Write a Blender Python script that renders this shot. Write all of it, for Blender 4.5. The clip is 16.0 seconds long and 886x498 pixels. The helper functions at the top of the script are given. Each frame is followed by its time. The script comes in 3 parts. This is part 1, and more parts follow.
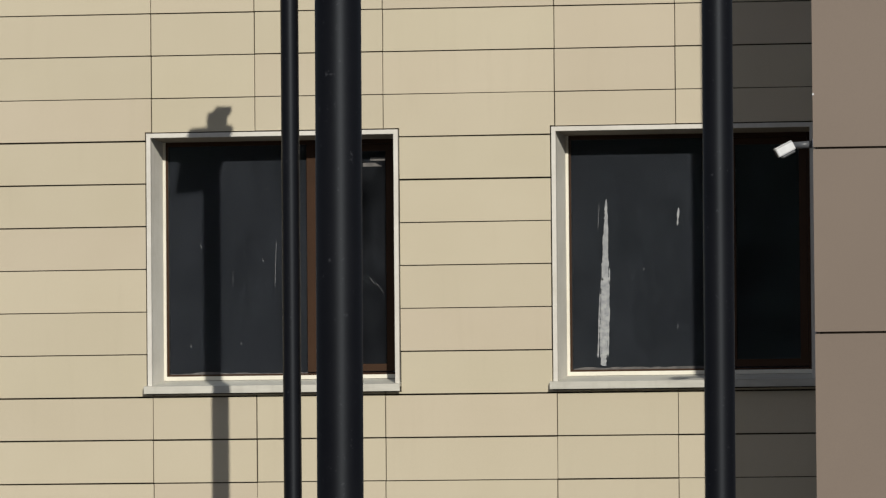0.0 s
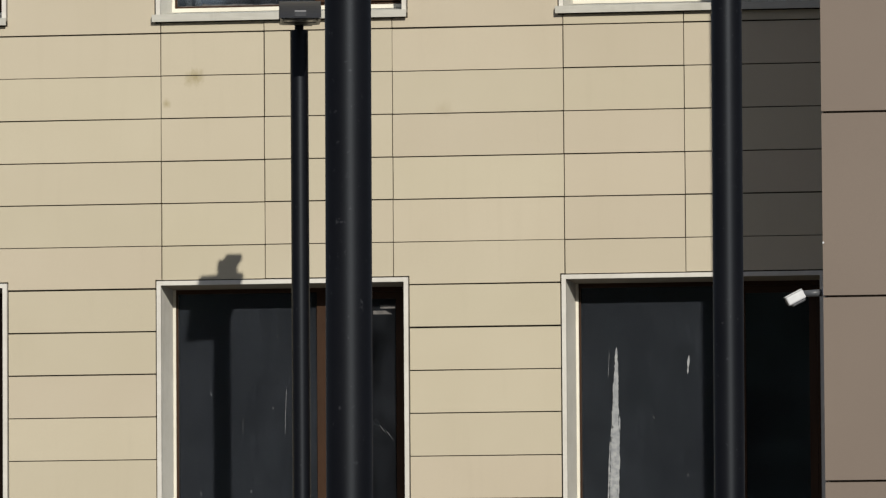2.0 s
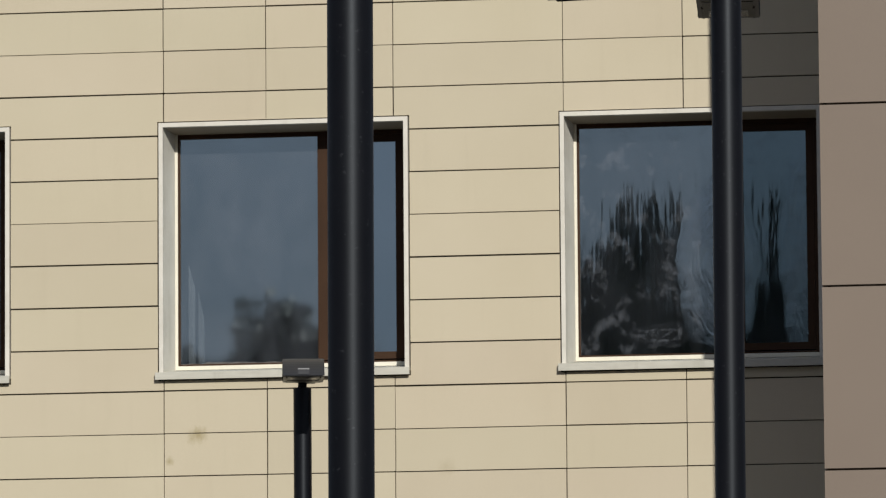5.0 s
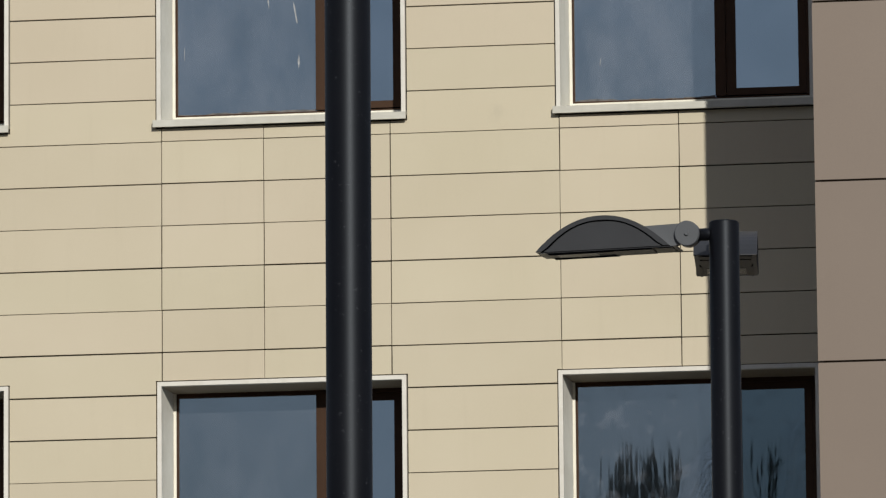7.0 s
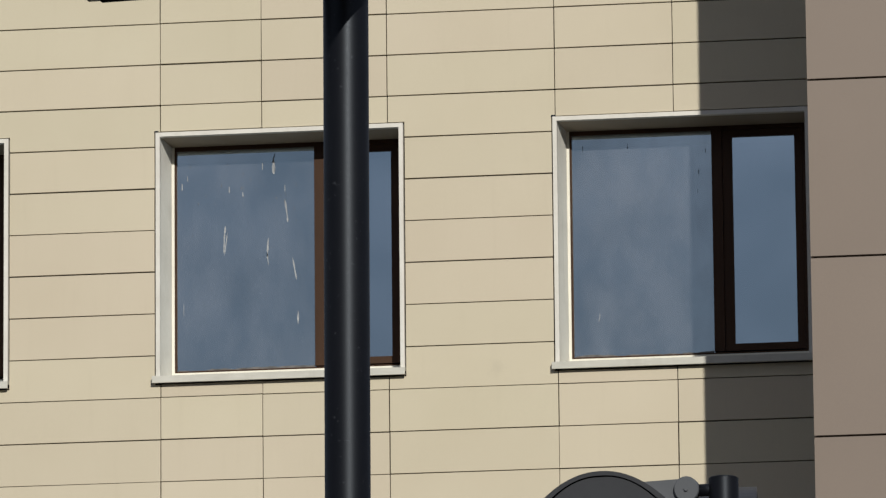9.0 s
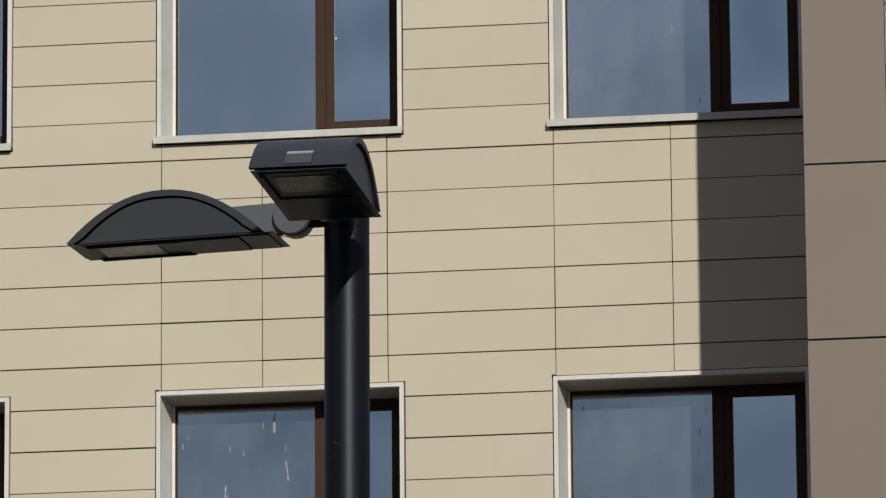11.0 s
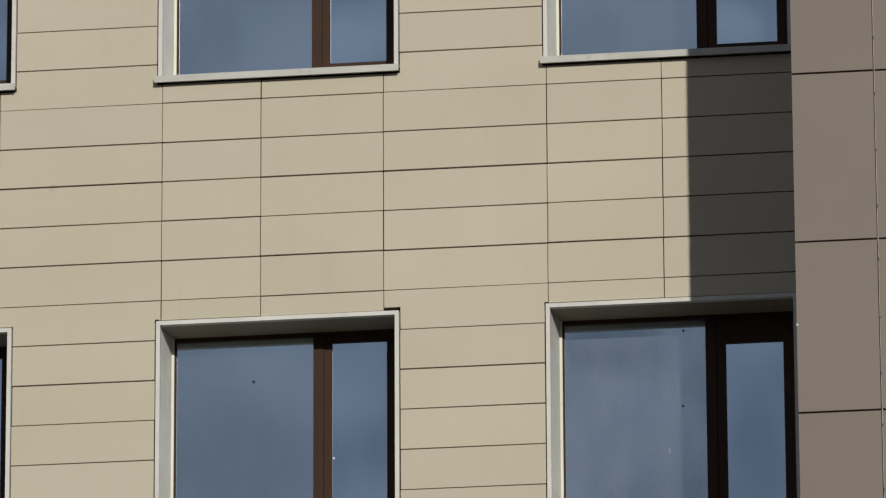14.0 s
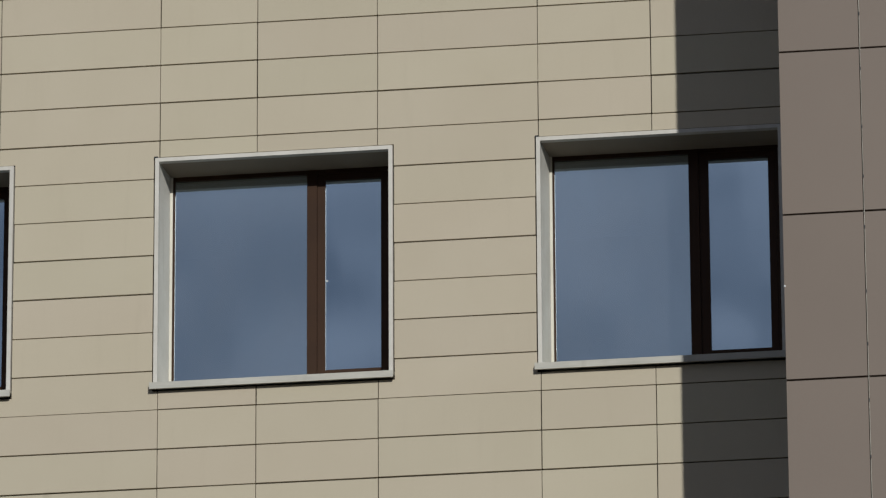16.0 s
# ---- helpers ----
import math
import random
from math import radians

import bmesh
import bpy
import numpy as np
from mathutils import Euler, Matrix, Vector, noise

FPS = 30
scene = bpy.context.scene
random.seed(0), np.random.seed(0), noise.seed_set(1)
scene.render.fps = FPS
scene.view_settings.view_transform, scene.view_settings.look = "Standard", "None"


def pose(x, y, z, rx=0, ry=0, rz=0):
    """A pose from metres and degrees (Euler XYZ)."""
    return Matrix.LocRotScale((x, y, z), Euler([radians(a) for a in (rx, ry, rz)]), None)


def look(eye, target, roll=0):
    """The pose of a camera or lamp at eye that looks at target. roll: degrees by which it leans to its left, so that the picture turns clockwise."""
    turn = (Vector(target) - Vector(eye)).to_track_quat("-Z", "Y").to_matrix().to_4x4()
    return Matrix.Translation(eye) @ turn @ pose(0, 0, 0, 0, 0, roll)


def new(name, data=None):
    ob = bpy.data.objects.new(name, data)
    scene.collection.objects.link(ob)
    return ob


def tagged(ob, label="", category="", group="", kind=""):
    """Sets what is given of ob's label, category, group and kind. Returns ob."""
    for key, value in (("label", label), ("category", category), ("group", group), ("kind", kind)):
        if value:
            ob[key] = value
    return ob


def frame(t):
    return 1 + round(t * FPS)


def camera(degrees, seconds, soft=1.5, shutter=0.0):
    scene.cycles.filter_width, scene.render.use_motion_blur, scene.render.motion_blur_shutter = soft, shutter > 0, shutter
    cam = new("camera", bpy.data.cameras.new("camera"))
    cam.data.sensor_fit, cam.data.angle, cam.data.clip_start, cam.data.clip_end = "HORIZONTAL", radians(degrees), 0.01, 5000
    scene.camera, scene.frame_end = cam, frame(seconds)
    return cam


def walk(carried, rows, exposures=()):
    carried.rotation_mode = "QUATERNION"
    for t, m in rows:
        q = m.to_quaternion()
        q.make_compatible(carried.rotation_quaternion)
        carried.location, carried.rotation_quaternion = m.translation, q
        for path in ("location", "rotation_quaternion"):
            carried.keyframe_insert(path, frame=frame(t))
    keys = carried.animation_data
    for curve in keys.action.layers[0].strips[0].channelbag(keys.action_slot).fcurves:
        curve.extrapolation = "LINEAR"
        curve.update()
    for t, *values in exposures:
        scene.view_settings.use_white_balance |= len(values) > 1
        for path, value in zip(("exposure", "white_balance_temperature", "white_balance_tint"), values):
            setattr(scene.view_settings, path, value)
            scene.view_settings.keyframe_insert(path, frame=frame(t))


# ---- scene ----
# The camera stands on a tripod on the pavement and tilts up the facade through a long lens.
cam = camera(7.476, 16.0, soft=1.3)
EYE = (7.149, -46.5, 1.6)
# seconds, yaw to the left, pitch up, roll
ROWS = [
    (0.0, 8.243, 2.572, -0.487),
    (0.5, 8.250, 2.756, -0.467),
    (1.0, 8.275, 3.047, -0.440),
    (1.5, 8.296, 3.339, -0.426),
    (2.0, 8.320, 3.822, -0.408),
    (2.5, 8.348, 4.297, -0.402),
    (3.0, 8.322, 4.790, -0.408),
    (3.5, 8.314, 5.276, -0.406),
    (4.0, 8.325, 5.846, -0.402),
    (4.2, 8.328, 6.055, -0.401),
    (6.3, 8.326, 8.194, -0.534),
    (6.5, 8.328, 8.431, -0.537),
    (7.0, 8.296, 9.027, -0.534),
    (7.5, 8.292, 9.495, -0.536),
    (8.0, 8.315, 10.058, -0.541),
    (8.5, 8.270, 10.577, -0.542),
    (9.0, 8.269, 11.187, -0.557),
    (9.2, 8.247, 11.404, -0.555),
    (11.5, 8.251, 14.053, -0.434),
    (12.0, 8.204, 14.759, -0.385),
    (12.5, 8.197, 15.300, -0.359),
    (13.0, 8.200, 15.869, -0.346),
    (13.5, 8.207, 16.461, -0.290),
    (14.0, 8.215, 16.928, -0.268),
    (14.5, 8.186, 17.404, -0.251),
    (15.0, 8.195, 18.120, -0.245),
    (15.5, 8.181, 18.785, -0.259),
    (16.0, 8.156, 19.516, -0.308),
]
EXPOSURES = [(0.0, -0.15, 6450, 10), (4.0, -0.13, 6400, 10), (9.0, -0.095, 6280, 10), (11.5, -0.285, 6230, 10), (13.5, -0.39, 6180, 10), (15.2, -0.505, 6090, 10), (16.0, -0.60, 6030, 10)]
walk(cam, [(t, pose(*EYE, 90 + pitch, 0, yaw) @ pose(0, 0, 0, 0, 0, roll)) for t, yaw, pitch, roll in ROWS], EXPOSURES)

# ---- light ----
SUN_DX, SUN_DZ = 0.337, 0.45      # sideways and downwards run of the sunlight per metre towards the wall
sun_way = Vector((-SUN_DX, 1.0, -SUN_DZ)).normalized()
sun = new("sun", bpy.data.lights.new("sun", "SUN"))
sun.data.energy, sun.data.angle, sun.data.color = 4.0, radians(0.45), (0.985, 0.938, 0.828)
sun.matrix_world = look((30, -90, 60), Vector((30, -90, 60)) + sun_way)

world = bpy.data.worlds.new("world")
scene.world = world
world.use_nodes = True


def build_sky():
    nt = world.node_tree
    n, l = nt.nodes, nt.links
    sky = n.new("ShaderNodeTexSky")
    sky.sky_type, sky.sun_disc = "NISHITA", False
    sky.dust_density, sky.ozone_density = 0.6, 2.5
    sky.sun_elevation = math.asin(-sun_way.z)
    sky.sun_rotation = math.atan2(-sun_way.x, -sun_way.y)
    co = n.new("ShaderNodeTexCoord")
    mp = n.new("ShaderNodeMapping")
    mp.inputs["Scale"].default_value = (1.0, 1.0, 1.7)
    mp.inputs["Location"].default_value = (0.7, 0.3, 0.1)
    cl = n.new("ShaderNodeTexNoise")
    cl.inputs["Scale"].default_value, cl.inputs["Detail"].default_value, cl.inputs["Roughness"].default_value = 40.0, 6.0, 0.62
    cl.inputs["Distortion"].default_value = 0.6
    ramp = n.new("ShaderNodeValToRGB")
    ramp.color_ramp.elements[0].position, ramp.color_ramp.elements[1].position = 0.38, 0.61
    ramp.color_ramp.elements[0].color = (0.22, 0.22, 0.22, 1)
    # the thin cloud veil is denser away from the horizon
    sep = n.new("ShaderNodeSeparateXYZ")
    rise = n.new("ShaderNodeMapRange")
    rise.inputs["From Min"].default_value, rise.inputs["From Max"].default_value = 0.10, 0.38
    rise.inputs["To Min"].default_value, rise.inputs["To Max"].default_value = 0.14, 0.95
    mul = n.new("ShaderNodeMath")
    mul.operation = "MULTIPLY"
    mix = n.new("ShaderNodeMixRGB")
    mix.inputs[2].default_value = (16.2, 17.2, 20.0, 1)
    bg = n["Background"]
    bg.inputs["Strength"].default_value = 0.0295
    l.new(co.outputs["Generated"], mp.inputs["Vector"])
    l.new(co.outputs["Generated"], sep.inputs["Vector"])
    l.new(sep.outputs["Z"], rise.inputs["Value"])
    l.new(mp.outputs["Vector"], cl.inputs["Vector"])
    l.new(cl.outputs["Fac"], ramp.inputs["Fac"])
    l.new(ramp.outputs["Color"], mul.inputs[0])
    l.new(rise.outputs["Result"], mul.inputs[1])
    l.new(mul.outputs[0], mix.inputs[0])
    l.new(sky.outputs["Color"], mix.inputs[1])
    # dull haze low over the horizon
    low = n.new("ShaderNodeMapRange")
    low.inputs["From Min"].default_value, low.inputs["From Max"].default_value = 0.08, 0.28
    low.inputs["To Min"].default_value, low.inputs["To Max"].default_value = 0.74, 0.0
    haze = n.new("ShaderNodeMixRGB")
    haze.inputs[2].default_value = (4.3, 4.8, 5.9, 1)
    l.new(sep.outputs["Z"], low.inputs["Value"])
    l.new(low.outputs["Result"], haze.inputs[0])
    l.new(mix.outputs["Color"], haze.inputs[1])
    l.new(haze.outputs["Color"], bg.inputs["Color"])


build_sky()


# ---- materials ----
def material(name):
    m = bpy.data.materials.new(name)
    m.use_nodes = True
    return m, m.node_tree.nodes, m.node_tree.links, m.node_tree.nodes["Principled BSDF"]


def noise_node(n, l, scale, detail=4.0, stretch=None, rough=0.55):
    tex = n.new("ShaderNodeTexNoise")
    tex.inputs["Scale"].default_value, tex.inputs["Detail"].default_value = scale, detail
    tex.inputs["Roughness"].default_value = rough
    geo = n.new("ShaderNodeNewGeometry")
    if stretch:
        mp = n.new("ShaderNodeMapping")
        mp.inputs["Scale"].default_value = stretch
        l.new(geo.outputs["Position"], mp.inputs["Vector"])
        l.new(mp.outputs["Vector"], tex.inputs["Vector"])
    else:
        l.new(geo.outputs["Position"], tex.inputs["Vector"])
    return tex.outputs["Fac"]


def ramp_node(n, l, fac, lo, hi, a=(0, 0, 0, 1), b=(1, 1, 1, 1)):
    r = n.new("ShaderNodeValToRGB")
    r.color_ramp.elements[0].position, r.color_ramp.elements[1].position = lo, hi
    r.color_ramp.elements[0].color, r.color_ramp.elements[1].color = a, b
    l.new(fac, r.inputs["Fac"])
    return r.outputs["Color"]


def mix_node(n, l, fac, a, b, mode="MIX"):
    x = n.new("ShaderNodeMixRGB")
    x.blend_type = mode
    for slot, v in zip((0, 1, 2), (fac, a, b)):
        if isinstance(v, (int, float)):
            x.inputs[slot].default_value = v
        elif isinstance(v, tuple):
            x.inputs[slot].default_value = v
        else:
            l.new(v, x.inputs[slot])
    return x.outputs["Color"]


def surface(name, colour, dark, rough=0.6, grain=60.0, patch=1.5, spread=0.06, bump=0.15, metal=0.0, stretch=None, streaks=0.0, spec=0.4, stains=(), overlay=0.05, specks=0.0, fleck=(0.04, 0.04, 0.043), sheen=None, hue=0.0):
    """A painted, cast or mineral surface: colour at two scales, a per-piece shade, fine relief."""
    m, n, l, p = material(name)
    big = ramp_node(n, l, noise_node(n, l, patch, 3.0), 0.35, 0.7)
    fine = ramp_node(n, l, noise_node(n, l, grain, 5.0, stretch), 0.35, 0.7)
    c = mix_node(n, l, big, (*colour, 1), (*dark, 1))
    c = mix_node(n, l, overlay, c, fine, "OVERLAY")
    info = n.new("ShaderNodeObjectInfo")
    hsv = n.new("ShaderNodeHueSaturation")
    mul = n.new("ShaderNodeMapRange")
    mul.inputs["To Min"].default_value, mul.inputs["To Max"].default_value = 1 - spread, 1 + spread
    l.new(info.outputs["Random"], mul.inputs["Value"])
    l.new(mul.outputs["Result"], hsv.inputs["Value"])
    l.new(c, hsv.inputs["Color"])
    if hue:                              # pieces differ a little in hue too
        other, shift = n.new("ShaderNodeMath"), n.new("ShaderNodeMapRange")
        other.operation = "PINGPONG"
        other.inputs[1].default_value = 0.13
        l.new(info.outputs["Random"], other.inputs[0])
        shift.inputs["From Max"].default_value = 0.13
        shift.inputs["To Min"].default_value, shift.inputs["To Max"].default_value = 0.5 - hue, 0.5 + hue
        l.new(other.outputs[0], shift.inputs["Value"])
        l.new(shift.outputs["Result"], hsv.inputs["Hue"])
    out = hsv.outputs["Color"]
    if specks:
        dots = ramp_node(n, l, noise_node(n, l, specks, 3.0), 0.66, 0.76)
        out = mix_node(n, l, dots, out, (*fleck, 1))
    if streaks:
        s = ramp_node(n, l, noise_node(n, l, 5.0, 5.0, (2.2, 2.2, 0.22)), 0.56, 0.8)
        s = mix_node(n, l, 1.0, s, (streaks, streaks, streaks, 1), "MULTIPLY")
        out = mix_node(n, l, s, out, (dark[0] * 0.55, dark[1] * 0.52, dark[2] * 0.45, 1))
    for x, z, radius, amount, tint in stains:
        geo, dist = n.new("ShaderNodeNewGeometry"), n.new("ShaderNodeVectorMath")
        dist.operation = "DISTANCE"
        dist.inputs[1].default_value = (x, 0.0, z)
        l.new(geo.outputs["Position"], dist.inputs[0])
        rag = n.new("ShaderNodeMath")
        rag.operation = "MULTIPLY_ADD"
        l.new(noise_node(n, l, 14.0, 5.0, (1, 1, 0.6), 0.7), rag.inputs[0])
        rag.inputs[1].default_value = radius * 2.0
        l.new(dist.outputs["Value"], rag.inputs[2])
        blot = ramp_node(n, l, rag.outputs[0], radius * 0.9, radius * 2.0, (amount,) * 3 + (1,), (0, 0, 0, 1))
        out = mix_node(n, l, blot, out, (*tint, 1))
    l.new(out, p.inputs["Base Color"])
    r = n.new("ShaderNodeMapRange")
    r.inputs["To Min"].default_value, r.inputs["To Max"].default_value = rough - 0.08, rough + 0.08
    l.new(fine, r.inputs["Value"])
    l.new(r.outputs["Result"], p.inputs["Roughness"])
    p.inputs["Metallic"].default_value = metal
    p.inputs["Specular IOR Level"].default_value = spec
    if sheen:
        p.inputs["Specular Tint"].default_value = (*sheen, 1)
    b = n.new("ShaderNodeBump")
    b.inputs["Strength"].default_value, b.inputs["Distance"].default_value = bump, 0.002
    l.new(fine, b.inputs["Height"])
    l.new(b.outputs["Normal"], p.inputs["Normal"])
    return m


BEIGE = surface("beige_cladding", (0.520, 0.459, 0.348), (0.494, 0.433, 0.322), 0.55, 160.0, 0.9, 0.026, 0.06, stretch=(1, 1, 6), streaks=0.08, hue=0.006,
                stains=((-1.40, 5.97, 0.075, 0.8, (0.25, 0.19, 0.06)), (-1.60, 5.79, 0.04, 0.7, (0.25, 0.19, 0.06)), (0.36, 5.72, 0.07, 0.3, (0.30, 0.24, 0.13)), (0.76, 10.03, 0.08, 0.2, (0.28, 0.25, 0.19)), (-2.45, 16.5, 0.04, 0.35, (0.2, 0.18, 0.13)), (0.08, 15.3, 0.06, 0.25, (0.25, 0.21, 0.14))))
BROWN = surface("brown_cladding", (0.187, 0.146, 0.117), (0.175, 0.136, 0.109), 0.5, 220.0, 0.8, 0.025, 0.04)
BACKING = surface("dark_joint", (0.062, 0.044, 0.031), (0.044, 0.031, 0.022), 0.9)
CASING = surface("pale_metal_casing", (0.67, 0.645, 0.595), (0.59, 0.565, 0.515), 0.62, 30.0, 3.0, 0.02, 0.05, streaks=0.25, spec=0.08)
SILL_METAL = surface("weathered_sill_metal", (0.545, 0.530, 0.475), (0.465, 0.452, 0.405), 0.5, 24.0, 2.0, 0.04, 0.06, stretch=(0.4, 2, 2), streaks=0.3, spec=0.2)
# Darker than the casing: shade under the window head is put into this colour.
SOFFIT = surface("shaded_taupe_soffit", (0.295, 0.245, 0.185), (0.255, 0.212, 0.160), 0.6)
STRIP = surface("cream_trim", (0.75, 0.72, 0.63), (0.69, 0.66, 0.57), 0.65, 30.0, 3.0, 0.02, 0.05, spec=0.1)
FRAME = surface("brown_window_frame", (0.046, 0.0215, 0.0100), (0.038, 0.018, 0.0088), 0.5, 25.0, 4.0, 0.03, 0.05, stretch=(8, 8, 0.6), spec=0.16)
BLACK = surface("black_coated_steel", (0.0048, 0.0049, 0.0066), (0.0034, 0.0035, 0.005), 0.43, 420.0, 6.0, 0.0, 0.02, streaks=0.02, spec=0.29, specks=60.0, fleck=(0.030, 0.031, 0.036), sheen=(0.80, 0.88, 1.0))
GREY = surface("dark_grey_cast_metal", (0.0265, 0.028, 0.033), (0.023, 0.0245, 0.029), 0.42, 300.0, 6.0, 0.0, 0.02, overlay=0.01)
KNUCKLE = surface("grey_metal", (0.085, 0.090, 0.100), (0.075, 0.079, 0.088), 0.4, 300.0, 6.0, 0.0, 0.02, overlay=0.02)
WHITE = surface("white_plastic", (0.64, 0.65, 0.67), (0.58, 0.59, 0.61), 0.4, 40.0, 9.0, 0.0, 0.02)
LABEL = surface("label_film", (0.058, 0.060, 0.066), (0.052, 0.054, 0.06), 0.5)
LABEL_BAR = surface("label_print", (0.30, 0.30, 0.31), (0.26, 0.26, 0.27), 0.5)
ROOM = surface("dim_room_plaster", (0.36, 0.34, 0.38), (0.32, 0.30, 0.34), 0.9)
CURTAIN = surface("pale_curtain", (0.80, 0.80, 0.82), (0.74, 0.74, 0.76), 0.9, 30.0, 4.0, 0.0, 0.2)
ASPHALT = surface("asphalt", (0.055, 0.054, 0.052), (0.04, 0.04, 0.04), 0.9, 40.0, 0.3, 0.0, 0.6)
PAVING = surface("concrete_paving", (0.14, 0.135, 0.125), (0.11, 0.105, 0.10), 0.85, 20.0, 0.5, 0.05, 0.4)
LAWN = surface("lawn", (0.05, 0.085, 0.025), (0.035, 0.06, 0.02), 0.9, 15.0, 0.2, 0.0, 0.8)
LEAF = surface("foliage", (0.060, 0.074, 0.045), (0.042, 0.052, 0.034), 0.6, 3.0, 0.8, 0.1, 0.0)
BARK = surface("bark", (0.10, 0.075, 0.05), (0.07, 0.05, 0.035), 0.9, 12.0, 2.0, 0.05, 0.8, stretch=(1, 1, 0.2))
SCRATCH = surface("dull_scratch", (0.20, 0.205, 0.215), (0.12, 0.123, 0.13), 0.8, 70.0, 25.0)
PAINT = surface("white_paint_smear", (0.36, 0.37, 0.38), (0.21, 0.22, 0.24), 0.8, 70.0, 25.0, 0.0, 0.3)
DUST = surface("settled_dust", (0.16, 0.15, 0.145), (0.08, 0.078, 0.078), 0.9, 80.0, 20.0)


def lobe_field(n, l, cx, cz, a, b, turns, seed, lo, hi, amount, lift):
    """Strands of loose film that follow the outline of an oval lobe round cx, cz, fading out at its rim: relief, and a
    pale tone painted in for warped reflections.
    """
    geo = n.new("ShaderNodeNewGeometry")
    warp = n.new("ShaderNodeTexNoise")
    warp.inputs["Scale"].default_value, warp.inputs["Detail"].default_value = 3.2, 2.0
    l.new(geo.outputs["Position"], warp.inputs["Vector"])
    bend = n.new("ShaderNodeVectorMath")
    bend.operation = "MULTIPLY_ADD"
    bend.inputs[1].default_value = (0.12, 0.0, 0.16)
    l.new(warp.outputs["Color"], bend.inputs[0])
    l.new(geo.outputs["Position"], bend.inputs[2])
    mp = n.new("ShaderNodeMapping")
    mp.vector_type = "TEXTURE"
    mp.inputs["Location"].default_value = (cx + 0.06, 0.33, cz + 0.08)
    mp.inputs["Scale"].default_value = (a, 1.0, b)
    l.new(bend.outputs["Vector"], mp.inputs["Vector"])
    flat = n.new("ShaderNodeVectorMath")
    flat.operation = "MULTIPLY"
    flat.inputs[1].default_value = (1, 0, 1)
    l.new(mp.outputs["Vector"], flat.inputs[0])
    far = n.new("ShaderNodeVectorMath")
    far.operation = "LENGTH"
    l.new(flat.outputs["Vector"], far.inputs[0])
    unit = n.new("ShaderNodeVectorMath")
    unit.operation = "NORMALIZE"
    l.new(flat.outputs["Vector"], unit.inputs[0])
    sep, com = n.new("ShaderNodeSeparateXYZ"), n.new("ShaderNodeCombineXYZ")
    l.new(unit.outputs["Vector"], sep.inputs["Vector"])
    ring_no = n.new("ShaderNodeMath")
    ring_no.operation = "MULTIPLY_ADD"
    ring_no.inputs[1].default_value, ring_no.inputs[2].default_value = turns, seed
    l.new(far.outputs["Value"], ring_no.inputs[0])
    l.new(ring_no.outputs[0], com.inputs[0])
    l.new(sep.outputs["X"], com.inputs[1])
    l.new(sep.outputs["Z"], com.inputs[2])
    tex = n.new("ShaderNodeTexNoise")
    tex.inputs["Scale"].default_value, tex.inputs["Detail"].default_value, tex.inputs["Roughness"].default_value = 1.3, 5.0, 0.62
    l.new(com.outputs["Vector"], tex.inputs["Vector"])
    strand = ramp_node(n, l, tex.outputs["Fac"], lo, hi, (amount * 0.10,) * 3 + (1,), (amount,) * 3 + (1,))
    rim = ramp_node(n, l, far.outputs["Value"], 0.74, 1.0, (1, 1, 1, 1), (0, 0, 0, 1))
    dome = ramp_node(n, l, far.outputs["Value"], 0.0, 1.0, (lift, lift, lift, 1), (0, 0, 0, 1))
    ridge = mix_node(n, l, 0.10, dome, ramp_node(n, l, tex.outputs["Fac"], 0.3, 0.7), "MIX")
    return mix_node(n, l, 1.0, strand, rim, "MULTIPLY"), mix_node(n, l, 1.0, ridge, rim, "MULTIPLY")


